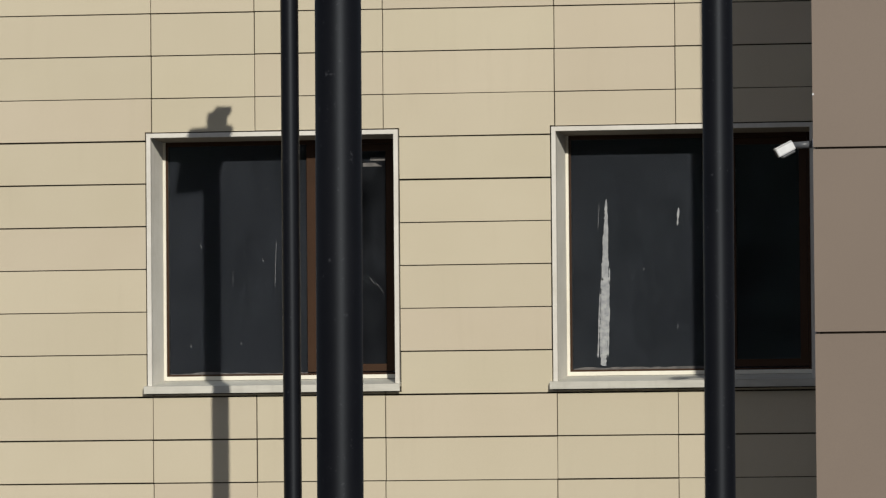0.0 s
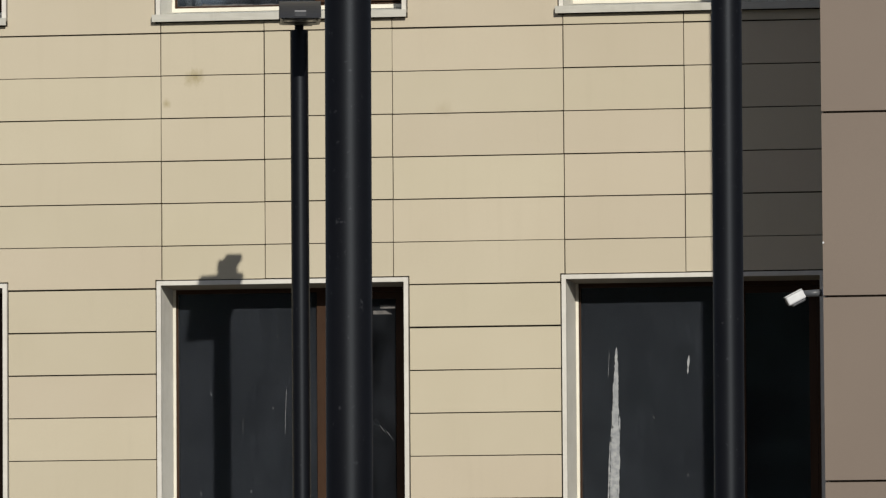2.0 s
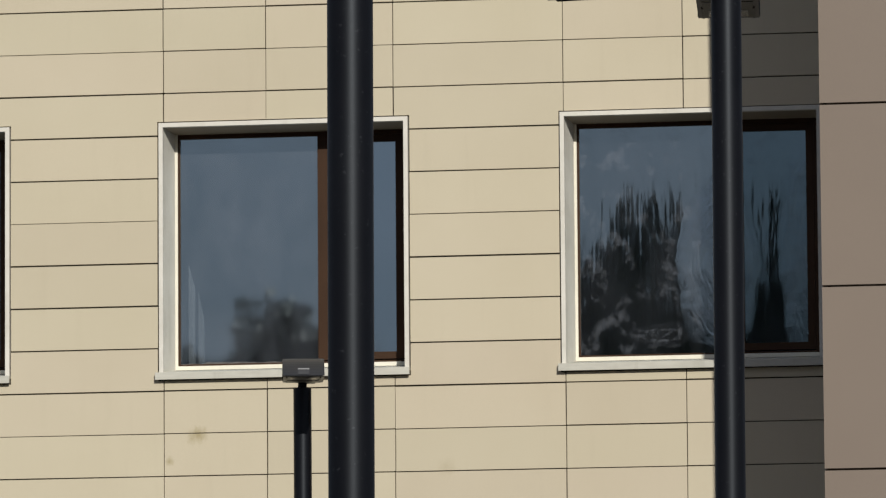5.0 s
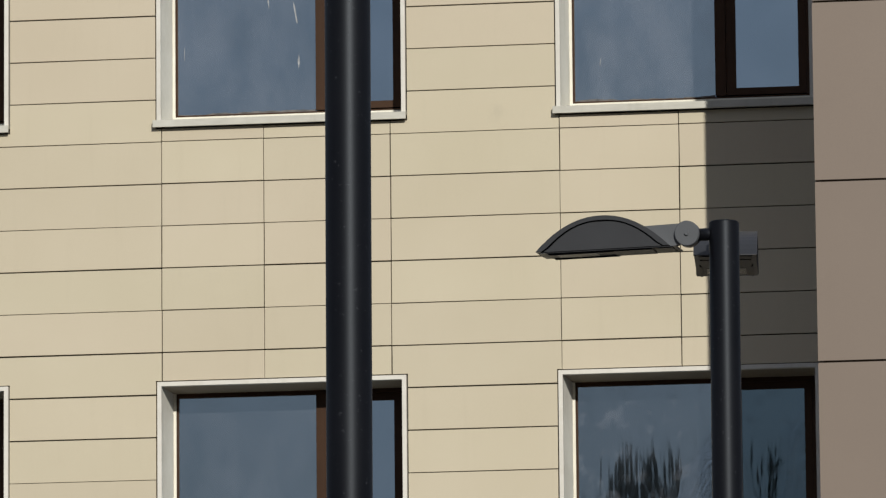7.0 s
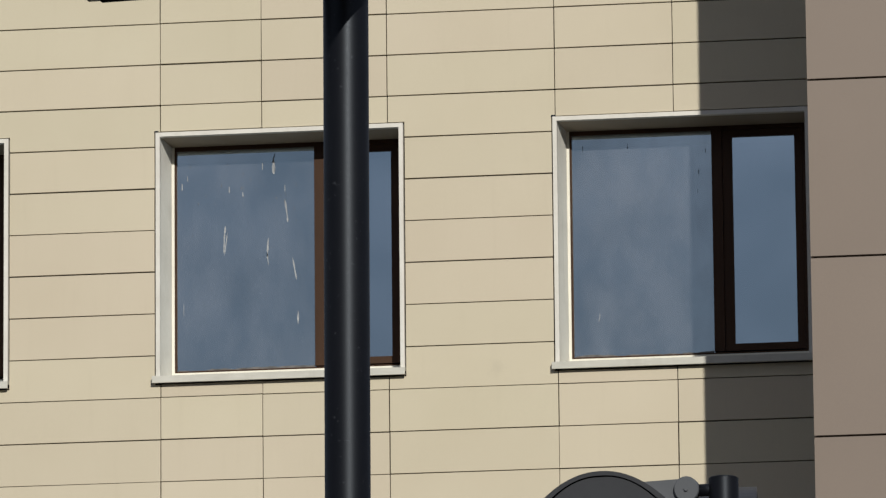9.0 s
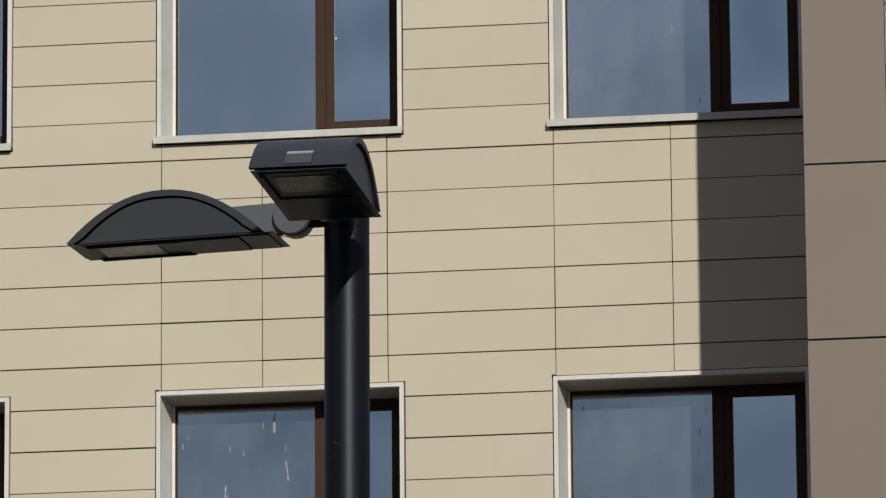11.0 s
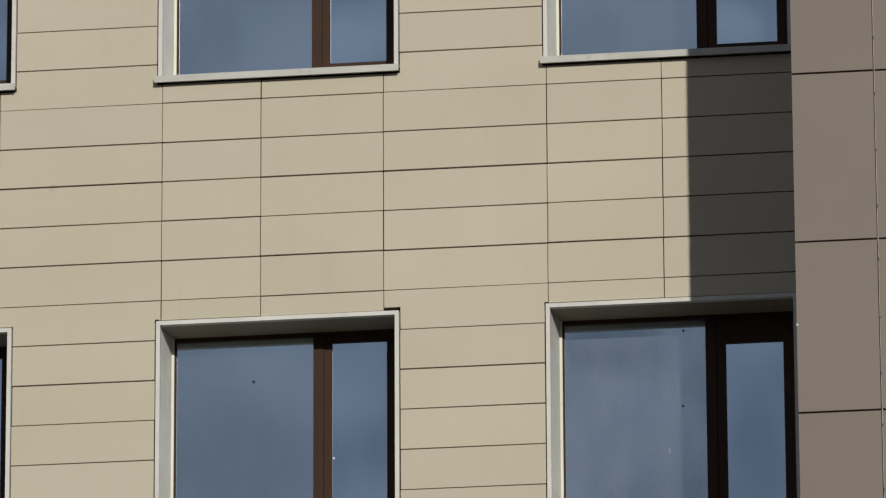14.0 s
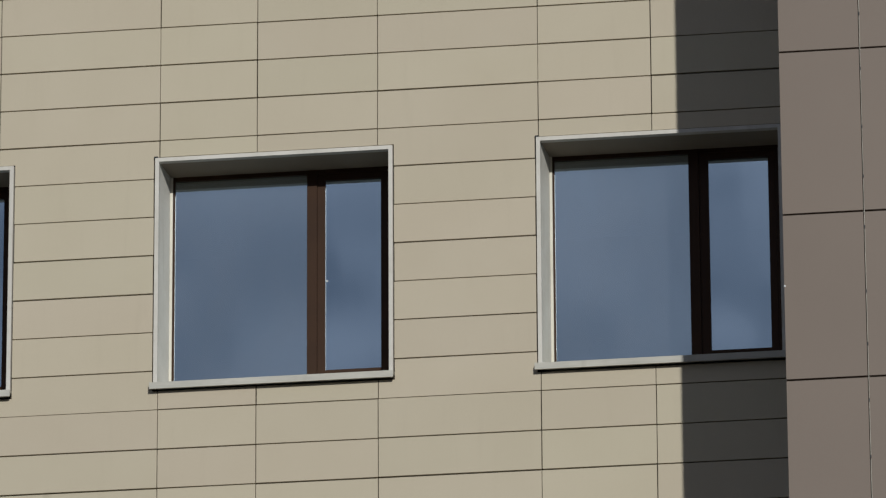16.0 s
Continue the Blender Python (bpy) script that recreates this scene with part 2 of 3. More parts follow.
def glass(name, mirror, dust, wave=0.0, wave_scale=2.0, stretch=(1, 1, 0.35), lobes=(), even=False, tint=(0.78, 0.915, 1.0), haze=0.03, clear_tint=(0.58, 0.61, 0.62), dust_tint=(0.275, 0.30, 0.36)):
    """A tinted pane: mirror reflection over a dim see-through, and a film of dust that catches the sun."""
    m, n, l, p = material(name)
    n.remove(p)
    out = n["Material Output"]
    clear = n.new("ShaderNodeBsdfTransparent")
    clear.inputs["Color"].default_value = (*clear_tint, 1)
    gloss = n.new("ShaderNodeBsdfGlossy")
    gloss.inputs["Roughness"].default_value = haze
    gloss.inputs["Color"].default_value = (*tint, 1)
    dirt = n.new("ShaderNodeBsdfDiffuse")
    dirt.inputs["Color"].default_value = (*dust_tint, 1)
    a, b = n.new("ShaderNodeMixShader"), n.new("ShaderNodeMixShader")
    a.inputs[0].default_value = mirror
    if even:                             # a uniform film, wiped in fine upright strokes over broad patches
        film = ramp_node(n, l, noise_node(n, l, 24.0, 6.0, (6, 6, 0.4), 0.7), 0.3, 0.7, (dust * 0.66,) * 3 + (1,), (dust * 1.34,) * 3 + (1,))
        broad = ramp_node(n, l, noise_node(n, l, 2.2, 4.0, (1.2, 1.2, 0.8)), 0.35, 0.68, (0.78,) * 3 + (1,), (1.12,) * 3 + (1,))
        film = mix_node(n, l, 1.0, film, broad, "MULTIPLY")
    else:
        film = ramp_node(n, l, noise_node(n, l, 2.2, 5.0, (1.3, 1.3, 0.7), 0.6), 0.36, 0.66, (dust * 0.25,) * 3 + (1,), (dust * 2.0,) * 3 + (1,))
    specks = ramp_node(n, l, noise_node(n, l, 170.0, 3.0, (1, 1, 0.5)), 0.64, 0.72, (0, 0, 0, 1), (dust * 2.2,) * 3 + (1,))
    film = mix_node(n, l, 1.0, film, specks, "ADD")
    swell = (0, 0, 0, 1)
    for lobe in lobes:
        strands, rise = lobe_field(n, l, *lobe)
        # Pale strands added to the film imitate grey reflections bent by its creases.
        film = mix_node(n, l, 1.0, film, strands, "ADD")
        if lobe[-1] > 0:
            swell = mix_node(n, l, 1.0, swell, rise, "ADD")
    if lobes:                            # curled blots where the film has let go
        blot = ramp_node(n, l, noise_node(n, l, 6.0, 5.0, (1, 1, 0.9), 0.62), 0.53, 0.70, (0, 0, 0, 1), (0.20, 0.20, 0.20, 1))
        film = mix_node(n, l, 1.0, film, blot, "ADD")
    if wave:
        tex = n.new("ShaderNodeTexNoise")
        tex.inputs["Scale"].default_value, tex.inputs["Detail"].default_value = wave_scale, 2.5
        tex.inputs["Distortion"].default_value = 0.5 if lobes else 0.0
        geo, mp = n.new("ShaderNodeNewGeometry"), n.new("ShaderNodeMapping")
        mp.inputs["Scale"].default_value = stretch
        l.new(geo.outputs["Position"], mp.inputs["Vector"])
        l.new(mp.outputs["Vector"], tex.inputs["Vector"])
        bump = n.new("ShaderNodeBump")
        bump.inputs["Strength"].default_value, bump.inputs["Distance"].default_value = 1.0, wave
        l.new(tex.outputs["Fac"], bump.inputs["Height"])
        if lobes:
            bulge = n.new("ShaderNodeBump")
            bulge.inputs["Strength"].default_value, bulge.inputs["Distance"].default_value = 1.0, 0.0095
            l.new(swell, bulge.inputs["Height"])
            crinkle = n.new("ShaderNodeBump")
            crinkle.inputs["Strength"].default_value, crinkle.inputs["Distance"].default_value = 1.0, 0.00032
            l.new(noise_node(n, l, 4.0, 2.0, (3.2, 1, 0.35)), crinkle.inputs["Height"])
            l.new(bulge.outputs["Normal"], crinkle.inputs["Normal"])
            l.new(crinkle.outputs["Normal"], bump.inputs["Normal"])
        l.new(bump.outputs["Normal"], gloss.inputs["Normal"])
    l.new(clear.outputs[0], a.inputs[1])
    l.new(gloss.outputs[0], a.inputs[2])
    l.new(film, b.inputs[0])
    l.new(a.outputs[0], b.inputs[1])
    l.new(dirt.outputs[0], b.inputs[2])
    l.new(b.outputs[0], out.inputs["Surface"])
    return m


def back_glass():
    """The inner face of a pane, almost clear."""
    m, n, l, p = material("inner_glass_face")
    n.remove(p)
    clear = n.new("ShaderNodeBsdfTransparent")
    clear.inputs["Color"].default_value = (0.9, 0.92, 0.93, 1)
    l.new(clear.outputs[0], n["Material Output"].inputs["Surface"])
    return m


GLASS_BACK = back_glass()
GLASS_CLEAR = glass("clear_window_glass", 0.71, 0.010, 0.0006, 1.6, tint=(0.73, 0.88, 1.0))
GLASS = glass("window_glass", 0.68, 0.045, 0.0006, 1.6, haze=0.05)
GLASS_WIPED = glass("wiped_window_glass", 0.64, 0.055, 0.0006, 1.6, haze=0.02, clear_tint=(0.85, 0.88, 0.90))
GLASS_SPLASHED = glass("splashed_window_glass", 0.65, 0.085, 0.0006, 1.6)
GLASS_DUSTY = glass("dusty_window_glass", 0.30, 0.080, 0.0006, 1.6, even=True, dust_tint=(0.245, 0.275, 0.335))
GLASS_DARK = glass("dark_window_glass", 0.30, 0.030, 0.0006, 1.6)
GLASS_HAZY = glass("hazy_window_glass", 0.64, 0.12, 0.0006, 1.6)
# cx, cz, half width, half height, strands, seed, ramp, amount, lift
LOBES = ((2.24, 7.12, 0.30, 0.68, 15.0, 0.0, 0.46, 0.70, 0.14, 0.55), (2.90, 7.16, 0.24, 0.92, 12.0, 3.7, 0.46, 0.70, 0.24, 0.5),
         (1.83, 6.64, 0.23, 0.10, 4.0, 7.1, 0.50, 0.66, 0.16, 0.0))
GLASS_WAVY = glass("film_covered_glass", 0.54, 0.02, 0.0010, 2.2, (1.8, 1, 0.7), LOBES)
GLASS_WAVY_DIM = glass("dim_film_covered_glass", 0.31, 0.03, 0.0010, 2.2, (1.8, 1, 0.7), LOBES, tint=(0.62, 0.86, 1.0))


# ---- mesh helpers ----
def box(bm, x0, x1, y0, y1, z0, z1):
    v = [bm.verts.new((x, y, z)) for x in (x0, x1) for y in (y0, y1) for z in (z0, z1)]
    for q in ((0, 1, 3, 2), (4, 6, 7, 5), (0, 4, 5, 1), (2, 3, 7, 6), (0, 2, 6, 4), (1, 5, 7, 3)):
        bm.faces.new([v[i] for i in q])
    return v


def extrude_poly(bm, pts, axis, a, b):
    """A prism: the outline pts in the plane across axis (0 x, 1 y, 2 z), from a to b along it."""
    def put(u, v, w):
        return {0: (w, u, v), 1: (u, w, v), 2: (u, v, w)}[axis]
    lo = [bm.verts.new(put(u, v, a)) for u, v in pts]
    hi = [bm.verts.new(put(u, v, b)) for u, v in pts]
    k = len(pts)
    bm.faces.new(lo)
    bm.faces.new(hi[::-1])
    for i in range(k):
        bm.faces.new((lo[i], hi[i], hi[(i + 1) % k], lo[(i + 1) % k]))
    return lo + hi


def tube(bm, a, b, r0, r1, seg=24, caps=True):
    a, b = Vector(a), Vector(b)
    turn = (b - a).to_track_quat("Z", "Y").to_matrix()
    ring = [turn @ Vector((math.cos(2 * math.pi * i / seg), math.sin(2 * math.pi * i / seg), 0)) for i in range(seg)]
    lo, hi = [bm.verts.new(a + r0 * d) for d in ring], [bm.verts.new(b + r1 * d) for d in ring]
    for i in range(seg):
        f = bm.faces.new((lo[i], lo[(i + 1) % seg], hi[(i + 1) % seg], hi[i]))
        f.smooth = True
    if caps:
        bm.faces.new(lo[::-1])
        bm.faces.new(hi)


def mesh_of(bm, name, mat):
    bmesh.ops.recalc_face_normals(bm, faces=bm.faces)
    me = bpy.data.meshes.new(name)
    bm.to_mesh(me)
    bm.free()
    me.materials.append(mat)
    return me


def part(name, bm, mat, parent, label=""):
    ob = new(name, mesh_of(bm, name, mat))
    ob.parent = parent
    return tagged(ob, label)


def bevel(bm, width, seg=2):
    bmesh.ops.bevel(bm, geom=bm.edges[:], offset=width, segments=seg, profile=0.5, affect="EDGES", clamp_overlap=True)
    return bm


def pane_part(x0, x1, y0, y1, z0, z1, mat, parent):
    """A pane whose outer face carries the coating and dust."""
    bm = bmesh.new()
    box(bm, x0, x1, y0, y1, z0, z1)
    ob = part("pane", bm, mat, parent)
    ob.data.materials.append(GLASS_BACK)
    for p in ob.data.polygons:
        p.material_index = 0 if p.normal.y < -0.5 else 1
    return ob


def empty(name, m=Matrix()):
    ob = new(name)
    ob.matrix_world = m
    return ob


# ---- plan ----
SILL, STOREY, WIN_H = 2.729, 3.634, 1.818
# heights of the panel joints over the first sill: course number, metres
COURSE_K = (-9, 0, 9, 10, 12, 21, 24, 32, 44, 46, 48, 49, 57, 67)
COURSE_Z = (-3.02, -0.322, 2.362, 2.658, 3.257, 5.963, 6.868, 9.286, 12.878, 13.484, 14.085, 14.389, 16.794, 19.80)
BAY = 2.854
WIN_L, WIN_R = -1.671, 0.112          # casing of the middle window column
BAYS = (-1, 0, 1)
JOINTS = (-4.492, -3.768, -2.854, -1.638, -0.905, 0.0, 1.201, 2.043, 3.262)
WALL_L, WALL_R, ROOF = -7.2, 3.262, 22.4
WING_X, WING_Y = 3.27, -3.1
REVEAL = 0.31
# small differences between the windows: casing edges, mullion, left stile and top rail of the sash
EDGE = {(0, 0): (-0.003, -0.010), (1, 0): (0.0, -0.011), (1, 1): (-0.008, 0.0), (0, 1): (-0.005, 0.0)}
MULLION = {(0, 0): -0.014, (1, 0): -0.012, (3, 0): 0.014, (3, 1): 0.027}
STILE = {-1: 0.055, 0: 0.059, 1: 0.069}


def win_x(k, bay):
    """Left and right edge of a window's casing."""
    a, c = EDGE.get((k, bay), (0.0, 0.0))
    return WIN_L + BAY * bay + a, WIN_R + BAY * bay + (0.035 if bay == 1 else 0.0) + c


# ---- ground ----
bm = bmesh.new()
box(bm, -900, 900, -900, 900, -0.4, 0.0)
tagged(new("ground", mesh_of(bm, "ground", ASPHALT)), "grey asphalt ground in front of the building", "ground", kind="structure")
bm = bmesh.new()
box(bm, -40, 3.2, -2.4, 0.05, 0.0, 0.12)
tagged(new("pavement", mesh_of(bm, "pavement", PAVING)), "pale concrete pavement along the foot of the facade", "pavement", kind="structure")
bm = bmesh.new()
box(bm, -140, 140, -190, -70, 0.0, 0.06)
tagged(new("lawn", mesh_of(bm, "lawn", LAWN)), "green lawn under a row of trees", "lawn", kind="structure")

# ---- wall core, with the window openings through it ----

def wall_core():
    bm = bmesh.new()
    y0, y1 = 0.045, 0.46
    z = 0.0
    for k in range(5):
        b, t = SILL + k * STOREY + 0.01, SILL + k * STOREY + WIN_H - 0.01
        box(bm, WALL_L, WALL_R, y0, y1, z, b)
        x = WALL_L
        for a, c in [(p + 0.01, q - 0.01) for p, q in (win_x(k, bay) for bay in BAYS)]:
            box(bm, x, a, y0, y1, b, t)
            x = c
        box(bm, x, WALL_R, y0, y1, b, t)
        z = t
    box(bm, WALL_L, WALL_R, y0, y1, z, ROOF)
    return bm


wall = new("wall_north", mesh_of(wall_core(), "wall_north", BACKING))
tagged(wall, "wall clad in flat beige facade panels with thin dark joints", "wall", kind="structure")

bm = bmesh.new()
box(bm, WALL_L, WALL_R + 6, 4.0, 4.2, 0, ROOF)
box(bm, WALL_L, WALL_L + 0.2, 0.46, 4.0, 0, ROOF)
box(bm, WALL_R + 5.8, WALL_R + 6, 0.46, 4.0, 0, ROOF)
tagged(new("inner_wall", mesh_of(bm, "inner_wall", ROOM)), "dim plastered walls of the rooms behind the windows", "wall", kind="structure")
for k in range(6):
    bm = bmesh.new()
    z = SILL - 0.9 + k * STOREY
    box(bm, WALL_L + 0.2, WALL_R + 5.8, 0.46, 4.0, z - 0.3, z)
    tagged(new(f"floor_{k + 1}", mesh_of(bm, "floor_slab", ROOM)), "dim concrete floor slab of a storey", "floor", kind="structure")
bm = bmesh.new()
box(bm, WALL_L - 0.1, WALL_R + 6.2, -0.06, 4.3, ROOF, ROOF + 0.18)
tagged(new("roof", mesh_of(bm, "roof", BROWN)), "flat roof edge capped with brown sheet metal", "roof", kind="structure")

# ---- brown wing that stands out to the front ----
bm = bmesh.new()
box(bm, WING_X + 0.03, WING_X + 7.5, WING_Y + 0.03, 4.2, 0, ROOF + 0.8)
wing = new("wall_east", mesh_of(bm, "wall_east", BACKING))
tagged(wing, "projecting wing clad in large taupe brown panels", "wall", kind="structure")


# ---- windows ----
def ring(bm, x0, x1, z0, z1, w, y0, y1, wl=None, wt=None, wb=None, wr=None):
    """Four butted bars round a rectangle."""
    wl, wr, wt, wb = wl or w, wr or w, wt or w, wb or w
    box(bm, x0, x0 + wl, y0, y1, z0, z1)
    box(bm, x1 - wr, x1, y0, y1, z0, z1)
    box(bm, x0 + wl, x1 - wr, y0, y1, z1 - wt, z1)
    box(bm, x0 + wl, x1 - wr, y0, y1, z0, z0 + wb)


def window(index, k, bay, pane, sash_pane, sash_top=0.05, note="dark brown framed window in a pale metal casing"):
    x0, x1 = win_x(k, bay)
    b, t = SILL + k * STOREY, SILL + k * STOREY + WIN_H
    w = tagged(empty(f"window_{index}", pose((x0 + x1) / 2, 0, b)), note, "window", "facade windows", "structure")
    ox, oz = (x0 + x1) / 2, b
    half, H = (x1 - x0) / 2, t - b
    # casing: face bars, splayed side linings, soffit
    bm = bmesh.new()
    f = 0.03
    box(bm, -half, -half + f, -0.012, 0.04, 0.05, H)
    box(bm, half - f, half, -0.012, 0.04, 0.05, H)
    box(bm, -half + f, half - f, -0.012, 0.04, H - f, H)
    part("casing", bm, CASING, w, "pale grey metal casing")
    if k >= 2 and bay >= 0:
        # Black block stands in for the dark void at the casing's top corner.
        bm = bmesh.new()
        box(bm, -half - 0.009, -half + 0.020, -0.008, 0.02, H + 0.0005, H + 0.013)
        part("end_cap", bm, BLACK, w, "small black block in place of a dark corner void")
    for s in (-1, 1):
        bm = bmesh.new()
        a = s * (half - f)
        extrude_poly(bm, [(a, 0.04), (a - s * 0.030, REVEAL), (a + s * 0.018, REVEAL), (a + s * 0.018, 0.04)], 2, 0.05, H - f)
        part("side_lining", bm, CASING, w)
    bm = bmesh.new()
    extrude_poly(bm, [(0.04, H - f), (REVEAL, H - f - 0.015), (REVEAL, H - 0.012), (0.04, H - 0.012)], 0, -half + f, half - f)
    part("soffit", bm, SOFFIT, w, "taupe soffit board with shade put into its colour")
    # sill: sloping sheet with a folded lip
    bm = bmesh.new()
    lip = 0.022
    extrude_poly(bm, [(-0.05, 0.0), (-0.05, 0.050), (REVEAL - 0.002, 0.096), (REVEAL - 0.002, 0.06), (-0.032, 0.03), (-0.032, 0.0)], 0, -half - lip, half + 0.006)
    part("window_sill", bm, SILL_METAL, w, "sloping pale metal sill")
    # cream trim round the frame on the sunny side and below
    g0 = -half + f + 0.030
    g1 = half - f - 0.02
    bm = bmesh.new()
    box(bm, g0 - 0.003, g0 + 0.018, REVEAL - 0.01, 0.37, 0.098, H - f - 0.016)
    box(bm, g0 + 0.018, g1, REVEAL - 0.01, 0.37, 0.098, 0.126)
    part("trim", bm, STRIP, w, "cream trim strip")
    # fixed frame
    fx0, fx1, fz0, fz1 = g0 + 0.018, g1, 0.126, H - f - 0.016
    mull = -0.579 + BAY * bay + MULLION.get((k, bay), 0.0) - ox
    bm = bmesh.new()
    ring(bm, fx0, fx1, fz0, fz1, 0.05, REVEAL, 0.38, wl=0.015, wb=0.013, wt=0.030, wr=0.03)
    box(bm, mull, mull + 0.075, REVEAL - 0.004, 0.38, fz0 + 0.022, fz1 - 0.030)
    part("window_frame", bm, FRAME, w, "dark brown frame")
    bm = bmesh.new()
    sx0, sx1 = mull + 0.077, fx1 - 0.032
    sz0, sz1 = fz0 + 0.024, fz1 - 0.032
    ring(bm, sx0, sx1, sz0, sz1, 0.055, REVEAL + 0.006, 0.37, wl=STILE[bay], wt=sash_top, wb=0.05)
    sash = part("sash", bm, FRAME, w, "narrow dark brown opening sash")
    pane_part(sx0 + STILE[bay] - 0.005, sx1 - 0.05, 0.332, 0.344, sz0 + 0.045, sz1 - sash_top + 0.005, sash_pane, sash)
    big = pane_part(fx0 + 0.012, mull + 0.006, 0.328, 0.340, fz0 + 0.008, fz1 - 0.024, pane, w)
    return w, big


WINDOWS = {}
count = 0
for k in range(5):
    for bay in BAYS:
        count += 1
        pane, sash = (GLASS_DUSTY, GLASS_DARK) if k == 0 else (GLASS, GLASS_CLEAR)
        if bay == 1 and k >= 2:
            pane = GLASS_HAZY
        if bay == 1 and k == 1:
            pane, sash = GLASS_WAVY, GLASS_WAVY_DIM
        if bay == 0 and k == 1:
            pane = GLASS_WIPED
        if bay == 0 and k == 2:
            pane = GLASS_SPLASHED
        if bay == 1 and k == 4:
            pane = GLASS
        top = 0.185 if (bay == 1 and k == 3) else 0.05
        WINDOWS[k, bay] = window(count, k, bay, pane, sash, top)


def curtain(k, x0, x1, z_top, fall):
    """A gathered strip of curtain behind the glass, its upper edge drawn aside in a slant."""
    bm = bmesh.new()
    zb = SILL + k * STOREY + 0.02
    n = 24
    line = [(x0 + (x1 - x0) * i / n, 0.40 + 0.012 * math.sin(i * 0.9) + 0.006 * math.sin(i * 0.37)) for i in range(n + 1)]
    for v in extrude_poly(bm, line + [(x, y + 0.004) for x, y in line[::-1]], 2, zb, z_top):
        if v.co.z > zb + 0.1:
            v.co.z -= fall * (v.co.x - x0)
    tagged(new("curtain", mesh_of(bm, "curtain", CURTAIN)), "pale gathered curtain strip hanging behind the window glass", "curtain", "curtain strips")


curtain(1, -1.535, -1.490, 7.22, 3.5)
curtain(1, -1.465, -1.425, 7.02, 4.5)

# ---- street lamps ----
def luminaire(name, parent, way, swing=0.0, sag=0.0, big=1.0):
    """Arched luminaire: the arm end sits at the pole's axis, the head points along way (0 left, 1 to the camera, 2 to the wall)."""
    turn = {0: 0.0, 1: 90.0, 2: -85.0}[way] + (0.0 if way == 2 else swing)
    dip = {0: -1.6, 1: 0.0, 2: 0.0}[way] - sag
    lean = {0: 4.0, 1: 0.0, 2: 0.0}[way]
    m = Matrix.Rotation(radians(turn), 4, "Z") @ Matrix.Rotation(radians(dip), 4, "Y") @ Matrix.Rotation(radians(lean), 4, "X") @ Matrix.Diagonal((big, big, 1.0, 1.0))
    L, W, H = 0.523, 0.250, 0.126
    x_in, chord = -0.205, -0.050         # inner end of the shell from the pole's axis; its flat underside from the swivel
    span = 20

    def arch(u):                         # height of the shell over its chord
        return H * (1 - abs(2 * u - 1) ** 2.1)

    def add(pname, bm, mat, par, label=""):
        bmesh.ops.transform(bm, matrix=m, verts=bm.verts)
        return part(pname, bm, mat, par, label)

    # shell band
    bm = bmesh.new()
    outer = [(x_in - L * i / span, chord + arch(i / span)) for i in range(span + 1)]
    inner = [(x_in - 0.022 - (L - 0.044) * i / span, chord - 0.004 + max(0.004, arch(i / span) - 0.013 + 0.008 * abs(2 * i / span - 1))) for i in range(span + 1)]
    extrude_poly(bm, outer + inner[::-1], 1, -W / 2, W / 2)
    shell = add("luminaire", bm, GREY, parent, "arched dark grey luminaire housing")
    # side cheeks, set in from the rim with a groove
    cheek = [(x_in - 0.03 - (L - 0.06) * i / span, chord - 0.003 + max(0.002, arch(i / span) - 0.020 + 0.012 * abs(2 * i / span - 1))) for i in range(span + 1)]
    for s in (-1, 1):
        bm = bmesh.new()
        y = s * (W / 2 - 0.012)
        extrude_poly(bm, cheek, 1, y - 0.004, y + 0.004)
        add("cheek", bm, GREY, shell)
        bm = bmesh.new()
        y = s * (W / 2 - 0.030)
        extrude_poly(bm, inner, 1, y - 0.004, y + 0.004)
        add("groove", bm, BLACK, shell)
    # flat tray below, a little short of the tip
    bm = bmesh.new()
    box(bm, x_in - L + 0.012, x_in + 0.030, -W / 2 + 0.003, W / 2 - 0.003, chord - 0.0065, chord - 0.0045)
    add("tray", bm, GREY, shell)
    bm = bmesh.new()
    box(bm, x_in - L * 0.93, x_in - L * 0.42, -W / 2 + 0.018, W / 2 - 0.018, chord - 0.0085, chord - 0.0067)
    add("lens_frame", bm, BLACK, shell)
    for s in (-1, 1):                    # rails that stand down on both sides of the lens
        bm = bmesh.new()
        y = s * (W / 2 - 0.024)
        extrude_poly(bm, [(x_in - L * 0.92, chord - 0.0067), (x_in - L * 0.90, chord - 0.0145), (x_in - L * 0.42, chord - 0.0145), (x_in - L * 0.40, chord - 0.0067)], 1, y - 0.0045, y + 0.0045)
        add("lens_rail", bm, BLACK, shell)
    bm = bmesh.new()
    box(bm, x_in - L * 0.43, x_in - L * 0.13, -W / 2 + 0.024, W / 2 - 0.024, chord - 0.012, chord - 0.0067)
    add("gear_cover", bm, BLACK, shell, "black plate behind the lens")
    bm = bmesh.new()
    box(bm, x_in - L * 0.86, x_in - L * 0.56, -0.078, 0.078, chord - 0.0100, chord - 0.0084)
    add("lens", bm, LENS, shell, "clear lamp cover")
    bm = bmesh.new()
    box(bm, x_in - L * 0.12, x_in + 0.012, -W / 2 + 0.02, W / 2 - 0.02, chord - 0.010, chord - 0.0067)
    add("clip", bm, BLACK, shell)
    # printed label low on the outer end
    def plate(name, u0, u1, half, mat, lift, label=""):
        bm = bmesh.new()
        a = Vector((x_in - L * u0, 0, chord + arch(u0)))
        b = Vector((x_in - L * u1, 0, chord + arch(u1)))
        up = Vector((-(a.z - b.z), 0, a.x - b.x)).normalized() * lift
        if up.z < 0:
            up = -up
        side = Vector((0, half, 0))
